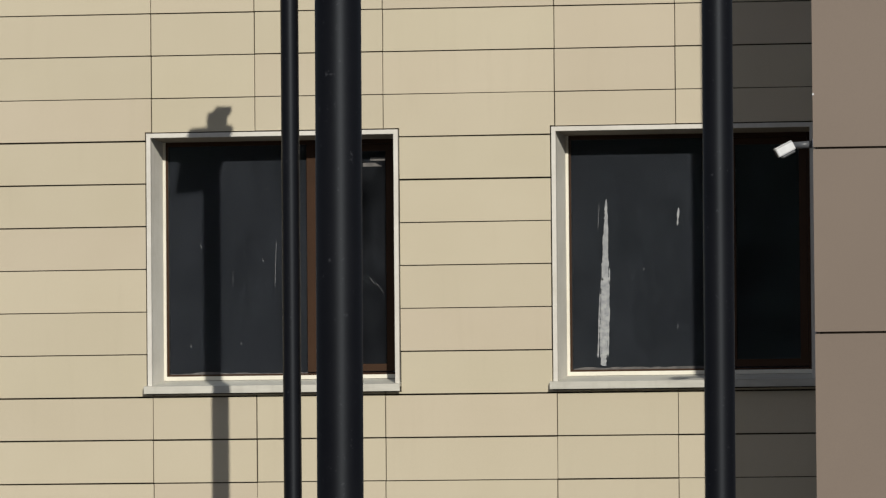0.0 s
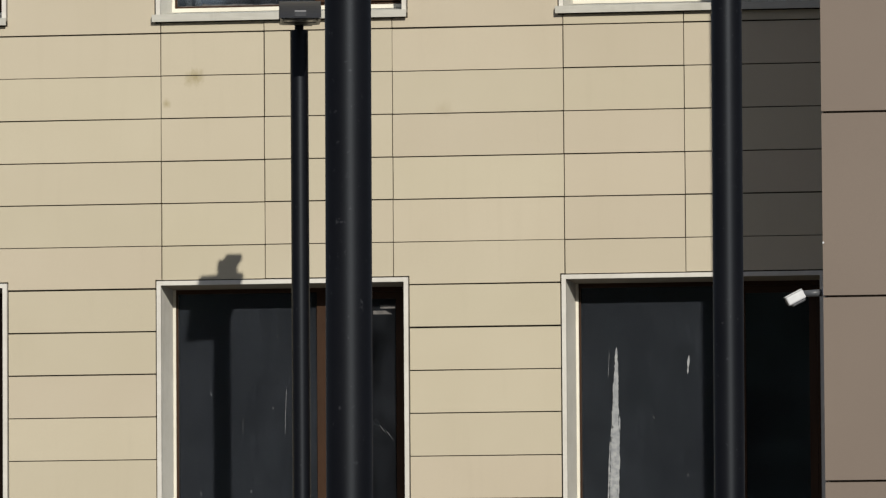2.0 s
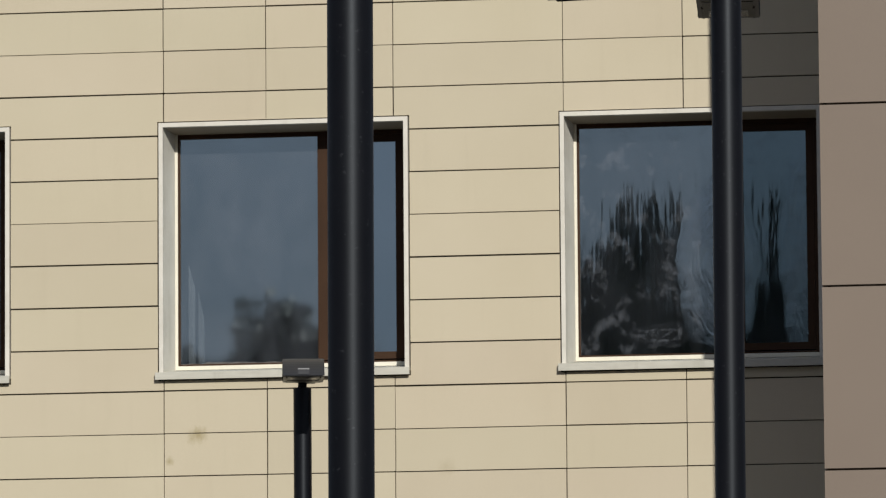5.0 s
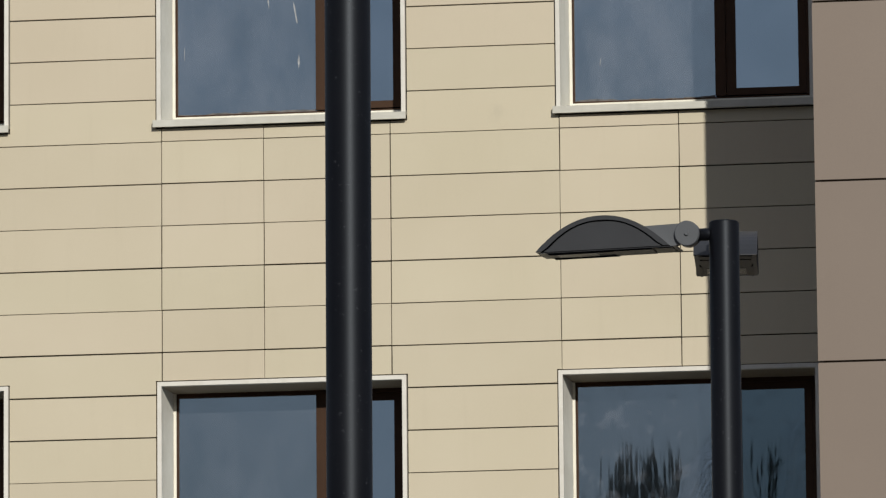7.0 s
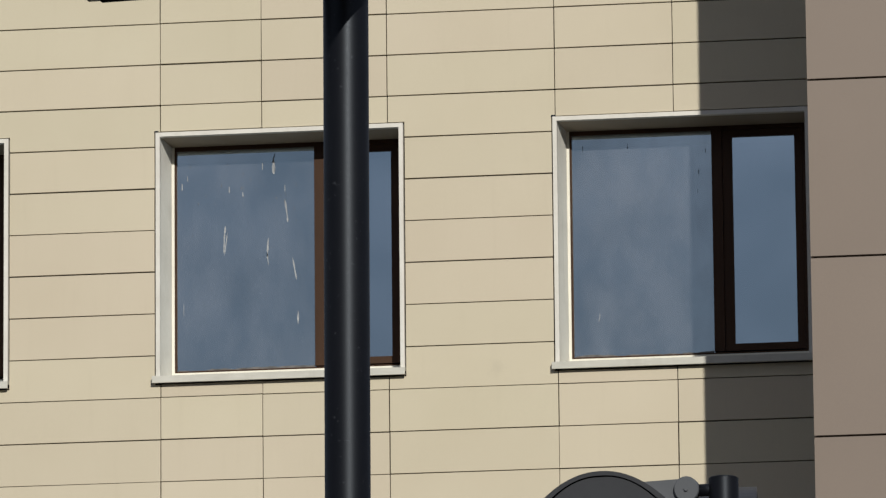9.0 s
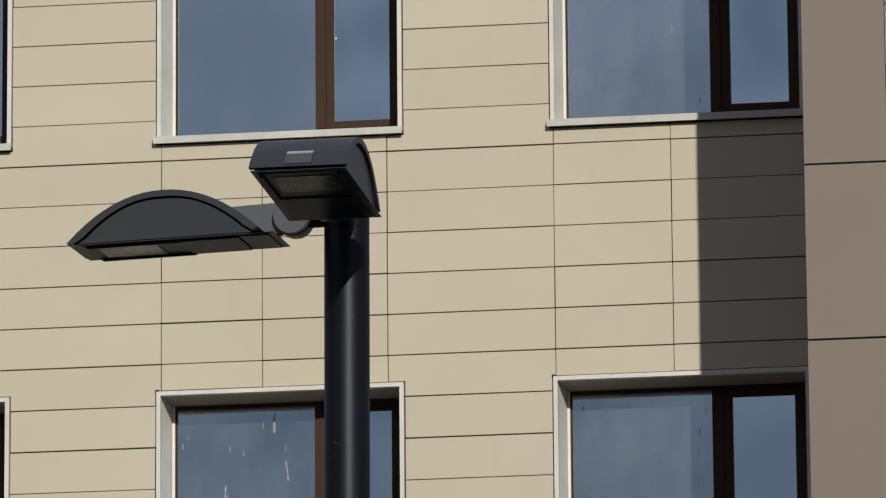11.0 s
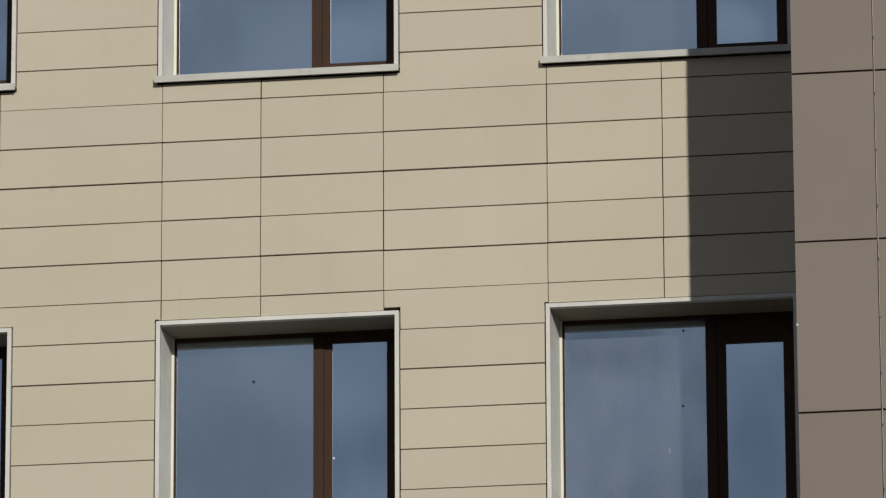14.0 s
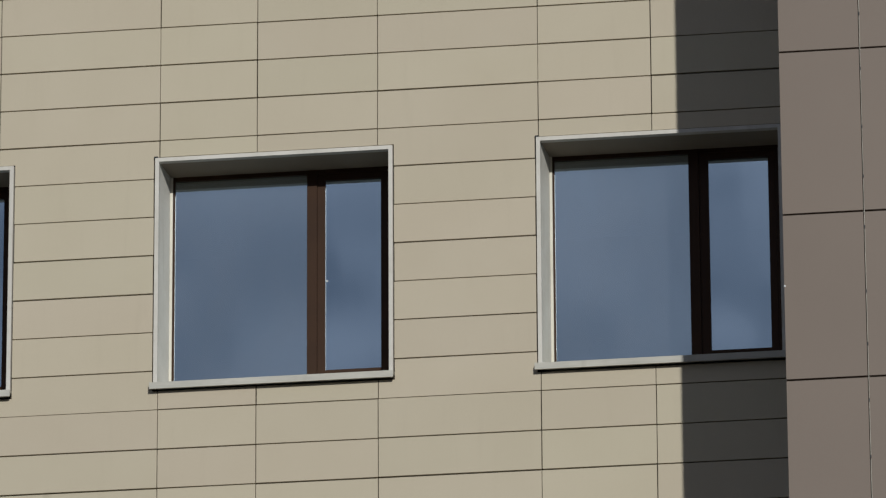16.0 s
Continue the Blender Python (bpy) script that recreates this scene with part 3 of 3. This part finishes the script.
        v = [bm.verts.new(c) for c in (a - side - up * 0.5, a + side - up * 0.5, b + side - up * 0.5, b - side - up * 0.5)]
        w = [bm.verts.new(c.co + up * 1.5) for c in v]
        bm.faces.new(v), bm.faces.new(w[::-1])
        for i in range(4):
            bm.faces.new((v[i], w[i], w[(i + 1) % 4], v[(i + 1) % 4]))
        add(name, bm, mat, shell, label)
    plate("label_plate", 0.90, 0.985, 0.034, LABEL, 0.003, "small dull printed label")
    plate("label_bar", 0.90, 0.917, 0.034, LABEL_BAR, 0.005)
    # neck plate, swivel disc with bolt, stub
    bm = bmesh.new()
    extrude_poly(bm, [(x_in - 0.13, 0.034), (-0.150, 0.038), (-0.150, -0.034), (x_in + 0.012, chord + 0.004), (x_in - 0.02, chord + 0.004)], 1, -0.028, 0.028)
    add("neck", bm, KNUCKLE, shell)
    bm = bmesh.new()
    tube(bm, (-0.142, -0.046, -0.003), (-0.142, 0.046, -0.003), 0.0485, 0.0485, 32)
    bevel(bm, 0.003, 1)
    add("knuckle", bm, KNUCKLE, shell, "round grey swivel joint")
    for s in (-1, 1):
        bm = bmesh.new()
        tube(bm, (-0.142, s * 0.045, -0.003), (-0.142, s * 0.053, -0.003), 0.009, 0.009, 6)
        add("bolt", bm, KNUCKLE, shell)
    bm = bmesh.new()
    tube(bm, (-0.112, 0, -0.008), (0.0, 0, -0.008), 0.024, 0.024, 20)
    add("stub", bm, BLACK, shell)
    return shell


LENS = surface("frosted_lamp_cover", (0.06, 0.063, 0.069), (0.052, 0.055, 0.06), 0.3, 4.0, overlay=0.0, bump=0.0, spec=0.5)


def street_lamp(x, y, top, ways, drop, label, swing=0.0, r=0.057, lean=0.0, sag=0.0, big=1.0, neck=False):
    lamp = tagged(empty("street_lamp", pose(x, y, 0, 0, lean, 0)), label, "street lamp", "street lamps")
    end = top - 0.080 if neck else top
    bm = bmesh.new()
    tube(bm, (0, 0, 0), (0, 0, end - 0.006), r, r, 48, caps=False)
    tube(bm, (0, 0, end - 0.006), (0, 0, end), r, r - 0.006, 48)
    part("pole", bm, BLACK, lamp, "black powder-coated steel pole")
    if neck:                             # the bracket stands on a narrower spigot
        bm = bmesh.new()
        tube(bm, (0, 0, end), (0, 0, end + 0.030), 0.029, 0.029, 24)
        part("spigot", bm, BLACK, lamp)
        bm = bmesh.new()
        box(bm, -0.030, 0.078, -0.05, 0.05, end + 0.030, top - 0.008)
        bevel(bm, 0.002, 1)
        part("bracket", bm, BLACK, lamp)
    bm = bmesh.new()
    tube(bm, (0, 0, 0), (0, 0, 0.02), 0.15, 0.15, 32)
    tube(bm, (0, 0, 0.02), (0, 0, 0.09), 0.085, 0.075, 32)
    part("base_plate", bm, BLACK, lamp)
    for way in ways:
        shell = luminaire("luminaire", lamp, way, swing, sag, big)
        shell.location = (0, 0, top - drop - (0.008 if way == 2 else 0.0))
    return lamp


street_lamp(4.397, -29.4, 5.856, (0, 1), 0.040, "black steel street lamp with two arched grey luminaires", -0.8, r=0.0595, lean=0.155)
street_lamp(4.520, -21.2, 5.733, (0, 2), 0.038, "black steel street lamp with arched luminaires on two sides", r=0.0575, lean=0.19, big=0.975)
street_lamp(-0.152, -3.0, 6.065, (1,), 0.0, "slender black street lamp close to the facade", 10.2, r=0.059, sag=2.0, big=1.07, neck=True)


# ---- security camera on the flank of the wing ----
def security_camera():
    cam_thing = tagged(empty("security_camera", pose(WING_X, -2.98, 4.215)), "small white bullet security camera on a wall bracket", "camera")
    bm = bmesh.new()
    tube(bm, (0.03, 0, 0), (-0.012, 0, 0), 0.035, 0.035, 24)
    part("wall_plate", bm, WHITE, cam_thing)
    bm = bmesh.new()
    tube(bm, (-0.01, 0, 0), (-0.150, 0, -0.006), 0.024, 0.021, 16)
    part("bracket", bm, KNUCKLE, cam_thing)
    body = pose(-0.188, -0.01, -0.030, 0, -27, 14)
    bm = bmesh.new()
    box(bm, -0.065, 0.06, -0.032, 0.032, -0.03, 0.03)
    bevel(bm, 0.010, 2)
    bmesh.ops.transform(bm, matrix=body, verts=bm.verts)
    part("housing", bm, WHITE, cam_thing)
    # Darker grey block along the underside of the white housing.
    bm = bmesh.new()
    box(bm, -0.045, 0.05, -0.026, 0.026, -0.046, -0.027)
    bevel(bm, 0.006, 1)
    bmesh.ops.transform(bm, matrix=body, verts=bm.verts)
    part("junction_box", bm, KNUCKLE, cam_thing, "grey lower housing")
    bm = bmesh.new()
    box(bm, -0.068, 0.055, -0.036, 0.036, 0.031, 0.036)
    bmesh.ops.transform(bm, matrix=body, verts=bm.verts)
    part("sun_shield", bm, WHITE, cam_thing)
    bm = bmesh.new()
    tube(bm, (-0.064, 0, 0), (-0.068, 0, 0), 0.022, 0.022, 20)
    bmesh.ops.transform(bm, matrix=body, verts=bm.verts)
    part("lens", bm, BLACK, cam_thing)


security_camera()


# ---- trees behind the camera, seen in the glass ----
def tree_meshes(seed, height, width, spire=False):
    rng = random.Random(seed)
    bm = bmesh.new()
    tube(bm, (0, 0, 0), (0.1, 0, height * 0.5), 0.35, 0.2, 10)
    tube(bm, (0.1, 0, height * 0.5), (0, 0.1, height * 0.92), 0.2, 0.04, 8)
    lobes = []
    for i in range(70 if spire else 36):
        a, h = rng.uniform(0, 6.28), rng.uniform(0.2, 0.95)
        r = width * (1 - h) ** 0.6 * rng.uniform(0.45, 0.85) * (0.55 if h < 0.3 else 1)
        if spire:
            h = rng.uniform(0.12, 0.97)
            r = width * (1 - h) * rng.uniform(0.3, 1.0)
        tip = Vector((math.cos(a) * r, math.sin(a) * r, height * h))
        tube(bm, (0, 0, height * (h * 0.8)), tip, 0.07, 0.02, 5)
        lobes.append((tip, 0.3 + width * 0.26 * (1 - h) if spire else width * rng.uniform(0.14, 0.30) * (1.1 - 0.5 * h)))
    wood = mesh_of(bm, "trunk", BARK)
    verts, faces = [], []
    for tip, r in lobes:
        for _ in range(230):
            d = Vector((rng.gauss(0, 1), rng.gauss(0, 1), rng.gauss(0, 1))).normalized() * r * rng.uniform(0.35, 1.0)
            c = tip + Vector((d.x, d.y, d.z * 1.25))
            u = Vector((rng.gauss(0, 1), rng.gauss(0, 1), rng.gauss(0, 1))).normalized()
            v = u.orthogonal().normalized()
            s = rng.uniform(0.09, 0.22)
            i = len(verts)
            verts += [c - u * s, c + v * s * 0.5, c + u * s, c - v * s * 0.5]
            faces.append((i, i + 1, i + 2, i + 3))
    me = bpy.data.meshes.new("crown")
    me.from_pydata([tuple(v) for v in verts], [], faces)
    me.materials.append(LEAF)
    return wood, me


def tree(x, y, size, meshes, turn):
    t = tagged(empty("tree", pose(x, y, 0.05, 0, 0, turn) @ Matrix.Scale(size, 4)), "tall leafy green tree on the lawn", "tree", "trees on the lawn")
    for name, me in zip(("trunk", "crown"), meshes):
        ob = new(name, me)
        ob.parent = t


KINDS = [tree_meshes(1, 15.0, 4.6), tree_meshes(2, 15.0, 5.6), tree_meshes(3, 15.0, 4.0), tree_meshes(4, 15.0, 5.0, True)]
rng = random.Random(5)
for i, x in enumerate(range(-66, 50, 4)):
    for row in range(3):
        tree(x + rng.uniform(-1, 1) + row, -114 - 8 * row + rng.uniform(-2, 2), rng.uniform(0.92, 1.1) + 0.05 * row, KINDS[(i + row) % 3], rng.uniform(0, 360))
tree(-19.0, -110, 1.31, KINDS[1], 40)
tree(-21.4, -111, 1.25, KINDS[1], 150)
tree(-20.3, -110.5, 1.27, KINDS[0], 80)
tree(-20.7, -109, 1.35, KINDS[0], 210)
tree(-23.0, -110, 1.22, KINDS[2], 15)
tree(-25.2, -110, 1.12, KINDS[0], 95)
tree(-10.7, -108, 1.44, KINDS[3], 120)
tree(-12.3, -110, 1.38, KINDS[3], 20)
tree(-9.5, -109, 1.40, KINDS[3], 300)
tree(-9.0, -112, 1.34, KINDS[1], 10)
tree(-7.2, -109, 1.46, KINDS[3], 200)
tree(-13.0, -109, 1.36, KINDS[2], 75)

# ---- smears, stains ----
def smear(name, parent, mat, x, z, h, w, y, seed, label, lean=0.0):
    """A ragged upright smear on a flat surface, made of many fine runs; x, z is its foot, in the parent's space."""
    rng = random.Random(seed)
    bm = bmesh.new()
    runs = 1 if w < 0.02 else int(w / 0.0013)
    if runs > 1:                         # the solid body of a broad smear
        n = int(h / 0.012)
        last = None
        for i in range(n + 1):
            u = i / n
            half = w * 0.5 * (0.62 + 0.5 * math.sin(u * 2.4)) * (1 - u) ** 0.45 + 0.001
            c = x + lean * u
            edge = (c - half * rng.uniform(0.15, 1.0), c + half * rng.uniform(0.6, 0.95), z + h * u)
            if last:
                extrude_poly(bm, [(last[0], last[2]), (last[1], last[2]), (edge[1], edge[2]), (edge[0], edge[2])], 1, y, y - 0.003)
            last = edge
    for r in range(runs):
        if runs == 1:
            u0, u1, off, wide = 0.0, 1.0, 0.0, w * 1.1
        else:
            off = max(-0.5, min(0.5, rng.gauss(0, 0.2))) * w
            spread = abs(off) / w
            u0 = rng.uniform(0.0, 0.25 + spread * 0.6)
            u1 = rng.uniform(0.55 - spread * 0.4, 1.0 - spread * 1.1)
            u1 = max(u1, u0 + 0.08)
            wide = rng.uniform(0.006, 0.016)
        n = max(5, int(h * (u1 - u0) / 0.02))
        left, right = [], []
        wander = 0.0
        for i in range(n + 1):
            u = u0 + (u1 - u0) * i / n
            wander += rng.gauss(0, 0.0006)
            half = wide * 0.5 * rng.uniform(0.3, 1.0) * (0.15 if i in (0, n) else 1)
            c = x + lean * u + off * (1.1 - 0.55 * u) + wander
            left.append((c - half, z + h * u))
            right.append((c + half, z + h * u))
        extrude_poly(bm, left + right[::-1], 1, y, y - 0.0015 - 0.0002 * (r % 5))
    part(name, bm, mat, parent, label)


def on_pane(k, bay, px, pz, h, w, seed, lean=0.0, sash=False, mat=None):
    """px, pz: share of the big pane's (or the sash pane's) width and height."""
    w_ob, big = WINDOWS[k, bay]
    if sash:
        big = next(o for o in w_ob.children_recursive if o.name.startswith("pane") and o.parent != w_ob)
    co = [v.co for v in big.data.vertices]
    x0, x1 = min(c.x for c in co), max(c.x for c in co)
    z0, z1 = min(c.z for c in co), max(c.z for c in co)
    smear("smear", big, mat or (SCRATCH if k == 0 and w < 0.01 else PAINT), x0 + px * (x1 - x0), z0 + pz * (z1 - z0), h, w, min(c.y for c in co) - 0.001, seed, "whitish dried smear", lean)


on_pane(0, 1, 0.215, 0.02, 1.16, 0.080, 1, 0.03)
on_pane(0, 1, 0.185, 0.60, 0.20, 0.003, 4, 0.01)
on_pane(0, 1, 0.735, 0.62, 0.13, 0.015, 3, 0.01)
on_pane(0, 0, 0.76, 0.38, 0.33, 0.004, 6, 0.01)
on_pane(0, 0, 0.46, 0.38, 0.12, 0.0025, 7)
on_pane(0, 0, 0.24, 0.55, 0.05, 0.004, 9, -0.02)
on_pane(2, 0, 0.70, 0.88, 0.12, 0.020, 10)
on_pane(2, 0, 0.34, 0.53, 0.20, 0.015, 11, 0.01)
on_pane(2, 0, 0.65, 0.50, 0.15, 0.015, 12, 0.01)
on_pane(2, 0, 0.80, 0.66, 0.16, 0.015, 13, -0.02)
on_pane(2, 0, 0.86, 0.40, 0.16, 0.011, 14, -0.03)
on_pane(2, 0, 0.87, 0.20, 0.10, 0.015, 15)
on_pane(2, 0, 0.05, 0.25, 0.10, 0.005, 16)
on_pane(2, 1, 0.18, 0.16, 0.06, 0.006, 17, 0.01)
on_pane(2, 1, 0.08, 0.92, 0.05, 0.006, 18, mat=GREY)
on_pane(2, 1, 0.40, 0.93, 0.04, 0.005, 19, mat=GREY)
on_pane(2, 1, 0.90, 0.80, 0.05, 0.005, 20, mat=GREY)
on_pane(2, 1, 0.89, 0.72, 0.03, 0.005, 21, mat=GREY)
on_pane(2, 1, 0.95, 0.90, 0.03, 0.005, 22, mat=GREY)
on_pane(2, 0, 0.69, 0.93, 0.07, 0.012, 23, 0.02, mat=GREY)


fine = random.Random(77)
for i in range(34):                      # fine splashes over the upper half of one pane, a few on two others
    k, bay = ((2, 0), (2, 0), (2, 0), (0, 0), (0, 1))[i % 5]
    on_pane(k, bay, fine.uniform(0.03, 0.93), fine.gauss(0.80, 0.08) if k else fine.uniform(0.05, 0.8), fine.uniform(0.008, 0.035), fine.uniform(0.002, 0.005), 200 + i, fine.uniform(-0.006, 0.006), mat=SCRATCH)
on_pane(2, 0, 0.345, 0.52, 0.17, 0.009, 250, 0.02)
on_pane(2, 0, 0.66, 0.47, 0.10, 0.008, 251, -0.01)


def speck(k, bay, px, pz, r, mat, label, sash=False):
    w_ob, big = WINDOWS[k, bay]
    if sash:
        big = next(o for o in w_ob.children_recursive if o.name.startswith("pane") and o.parent != w_ob)
    co = [v.co for v in big.data.vertices]
    x0, x1 = min(c.x for c in co), max(c.x for c in co)
    z0, z1 = min(c.z for c in co), max(c.z for c in co)
    y = min(c.y for c in co)
    bm = bmesh.new()
    tube(bm, (x0 + px * (x1 - x0), y - 0.003, z0 + pz * (z1 - z0)), (x0 + px * (x1 - x0), y + 0.001, z0 + pz * (z1 - z0)), r, r, 12)
    part("spot", bm, mat, big, label)


speck(3, 0, 0.56, 0.80, 0.010, BLACK, "small black sticker")
speck(3, 1, 0.83, 0.60, 0.008, BLACK, "small dark spot")
speck(3, 1, 0.84, 0.95, 0.008, BLACK, "small dark spot")
speck(3, 0, 0.04, 0.42, 0.008, WHITE, "small white spot", True)
speck(4, 0, 0.04, 0.47, 0.008, WHITE, "small white spot", True)
on_pane(3, 1, 0.73, 0.38, 0.05, 0.008, 31)
on_pane(3, 1, 0.92, 0.05, 0.04, 0.008, 32)
on_pane(2, 0, 0.48, 0.78, 0.04, 0.010, 33)
on_pane(2, 0, 0.38, 0.80, 0.05, 0.008, 34)
on_pane(2, 0, 0.62, 0.90, 0.06, 0.006, 35)
on_pane(2, 0, 0.78, 0.80, 0.05, 0.008, 36)
on_pane(2, 0, 0.04, 0.82, 0.05, 0.010, 37)
on_pane(2, 0, 0.08, 0.86, 0.04, 0.008, 38)
on_pane(0, 0, 0.84, 0.03, 0.10, 0.006, 40)
on_pane(0, 0, 0.80, 0.37, 0.06, 0.005, 43, -0.04, True)
on_pane(0, 0, 0.95, 0.33, 0.08, 0.005, 44, -0.06, True)


def tape(k, bay, x0, x1, z0, z1, skew):
    """A slanted pale strip on the sash pane, in the window's space."""
    w_ob, big = WINDOWS[k, bay]
    pane = next(o for o in w_ob.children_recursive if o.name.startswith("pane") and o.parent != w_ob)
    y = min(v.co.y for v in pane.data.vertices)
    bm = bmesh.new()
    extrude_poly(bm, [(x0, z0), (x1, z0), (x1 - skew, z1), (x0, z1)], 1, y - 0.001, y - 0.003)
    part("tape", bm, DUST, pane, "slanted pale strip")


tape(0, 0, 0.640, 0.768, 1.622, 1.648, 0.0)
tape(0, 0, 0.590, 0.725, 1.582, 1.608, 0.05)


def sill_dust(k, bay, seed):
    """Dust gathered in an uneven ridge along the foot of the big pane."""
    rng = random.Random(seed)
    w_ob, big = WINDOWS[k, bay]
    co = [v.co for v in big.data.vertices]
    x0, x1, z0, y = min(c.x for c in co) + 0.01, max(c.x for c in co) - 0.01, min(c.z for c in co) + 0.006, min(c.y for c in co)
    tops, u = [], 0.006
    n = 60
    for i in range(n + 1):
        u = min(0.018, max(0.003, u + rng.gauss(0, 0.0025)))
        tops.append((x0 + (x1 - x0) * i / n, z0 + u))
    bm = bmesh.new()
    extrude_poly(bm, [(x0, z0)] + tops + [(x1, z0)], 1, y - 0.001, y - 0.003)
    part("dust", bm, DUST, big, "pale dust along the foot of the pane")


for k, bay in ((0, 0), (0, 1), (1, 0), (2, 0), (2, 1)):
    sill_dust(k, bay, 50 + k * 3 + bay)


# ---- cladding panels ----
GAP = 0.0066


def tile_shapes():
    """Outlines of the beige panels: (list of x, z corners)."""
    tiles = []
    rows = range(-8, 66)
    jitter = random.Random(21)
    gaps = {k: jitter.choice((0.0072, 0.0082, 0.0092, 0.0102, 0.0112)) for k in range(-9, 68)}
    for k in rows:
        z0, z1 = (SILL + float(np.interp(i, COURSE_K, COURSE_Z)) for i in (k, k + 1))
        z0, z1 = z0 + gaps[k] / 2, z1 - gaps[k + 1] / 2
        z1 = min(z1, ROOF - 0.005)
        if z1 - z0 < 0.05:
            continue
        hit = None
        for s in range(5):
            b, t = SILL + s * STOREY - 0.006, SILL + s * STOREY + WIN_H + 0.009
            if z1 > b and z0 < t:
                hit = (b, t, s)
        cols = [(WALL_L, JOINTS[0])] + list(zip(JOINTS, JOINTS[1:]))
        if hit is None:
            tiles += [[(a + GAP / 2, z0), (c - GAP / 2, z0), (c - GAP / 2, z1), (a + GAP / 2, z1)] for a, c in cols]
            continue
        b, t, storey = hit
        opens = [(p - 0.011, q + 0.010) for p, q in (win_x(storey, i) for i in BAYS)]
        sides = [(WALL_L, opens[0][0])] + [(opens[i][1], opens[i + 1][0]) for i in range(2)] + [(opens[2][1], WALL_R)]
        if b <= z0 + 0.012 and t >= z1 - 0.012:
            tiles += [[(a, z0), (c, z0), (c, z1), (a, z1)] for a, c in sides if c - a > 0.02]
            continue
        low = z0 < b                     # the free part of the course lies below the window
        f0, f1 = (z0, b) if low else (t, z1)
        s0, s1 = (b, z1) if low else (z0, t)
        wide = {0: (WALL_L, JOINTS[0]), 1: (JOINTS[2], JOINTS[3]), 2: (JOINTS[5], JOINTS[6])}
        for i, (a, c) in wide.items():
            p, q = sides[i]
            a, c = a + GAP / 2, c - GAP / 2
            if i == 0:
                p = a
            if low:
                tiles.append([(a, f0), (c, f0), (c, f1), (q, f1), (q, s1), (p, s1), (p, f1), (a, f1)])
            else:
                rest = f0 + (0.020 if storey == 3 and i == 2 else 0.0)      # one panel ends higher above its window
                tiles.append([(p, s0), (q, s0), (q, f0), (c, f0), (c, f1), (a, f1), (a, rest), (p, rest)])
        for a, c in ((JOINTS[0], JOINTS[1]), (JOINTS[1], JOINTS[2]), (JOINTS[3], JOINTS[4]), (JOINTS[4], JOINTS[5]), (JOINTS[6], JOINTS[7]), (JOINTS[7], JOINTS[8])):
            tiles.append([(a + GAP / 2, f0), (c - GAP / 2, f0), (c - GAP / 2, f1), (a + GAP / 2, f1)])
    return tiles


def clean(pts):
    out = []
    for p in pts:
        if not out or (abs(p[0] - out[-1][0]) + abs(p[1] - out[-1][1])) > 0.0005:
            out.append(p)
    return out


rng = random.Random(11)
near, rest = [], bmesh.new()
for pts in tile_shapes():
    pts = clean(pts)
    xs, zs = [p[0] for p in pts], [p[1] for p in pts]
    if max(xs) > -3.0 and max(zs) > 1.7 and min(zs) < 20.3:
        near.append(pts)
    else:
        extrude_poly(rest, pts, 1, 0.0, 0.026)
for pts in near:
    bm = bmesh.new()
    cx, cz = sum(p[0] for p in pts) / len(pts), sum(p[1] for p in pts) / len(pts)
    extrude_poly(bm, [(x - cx, z - cz) for x, z in pts], 1, 0.0, 0.024)
    ob = part("panel", bm, BEIGE, wall)
    ob.matrix_basis = pose(cx + rng.uniform(-0.0016, 0.0016), rng.uniform(0.0, 0.003), cz + rng.uniform(-0.0014, 0.0014), rng.uniform(-0.12, 0.12), rng.uniform(-0.06, 0.06), rng.uniform(-0.08, 0.08))
tagged(part("far_panels", rest, BEIGE, wall), kind="stuff")

WING_COLS = (WING_X, 3.825, 5.025, 6.225, 7.425, 8.625, 9.825, 10.77)
for j in range(-3, 17):
    z0, z1 = 2.995 + 1.1883 * j + 0.007, 2.995 + 1.1883 * (j + 1) - 0.007
    z0, z1 = max(z0, 0.02), min(z1, ROOF + 0.78)
    for i, (a, c) in enumerate(zip(WING_COLS, WING_COLS[1:])):
        bm = bmesh.new()
        a2 = a if i == 0 else a + 0.005
        box(bm, a2, c - 0.005, 0.0, 0.028, z0, z1)
        ob = part("panel", bm, BROWN, wing)
        ob.matrix_basis = pose(0, WING_Y + rng.uniform(0.0, 0.002), 0)
    bm = bmesh.new()
    box(bm, WING_X, WING_X + 0.028, WING_Y + 0.03, 0.024, z0, z1)
    part("panel", bm, BROWN, wing)
    bm = bmesh.new()
    box(bm, 3.8262, 3.8292, WING_Y + 0.006, WING_Y + 0.029, z0 - 0.007, z1 + 0.007)
    part("sealant", bm, STRIP, wing, "thin pale sealant in the joint")
    for z in (z0 + 0.22, z0 + 0.62, z0 + 1.02):
        bm = bmesh.new()
        z += rng.uniform(-0.05, 0.05)
        box(bm, 3.8225, 3.8310, WING_Y - 0.001, WING_Y + 0.029, z, z + 0.02)
        part("clip", bm, GREY, wing)
for z in (4.53, 14.30, 16.74):
    bm = bmesh.new()
    tube(bm, (WING_X + 0.004, WING_Y - 0.006, z), (WING_X + 0.004, WING_Y + 0.002, z), 0.007, 0.007, 10)
    part("screw_cap", bm, WHITE, wing, "white screw cap")
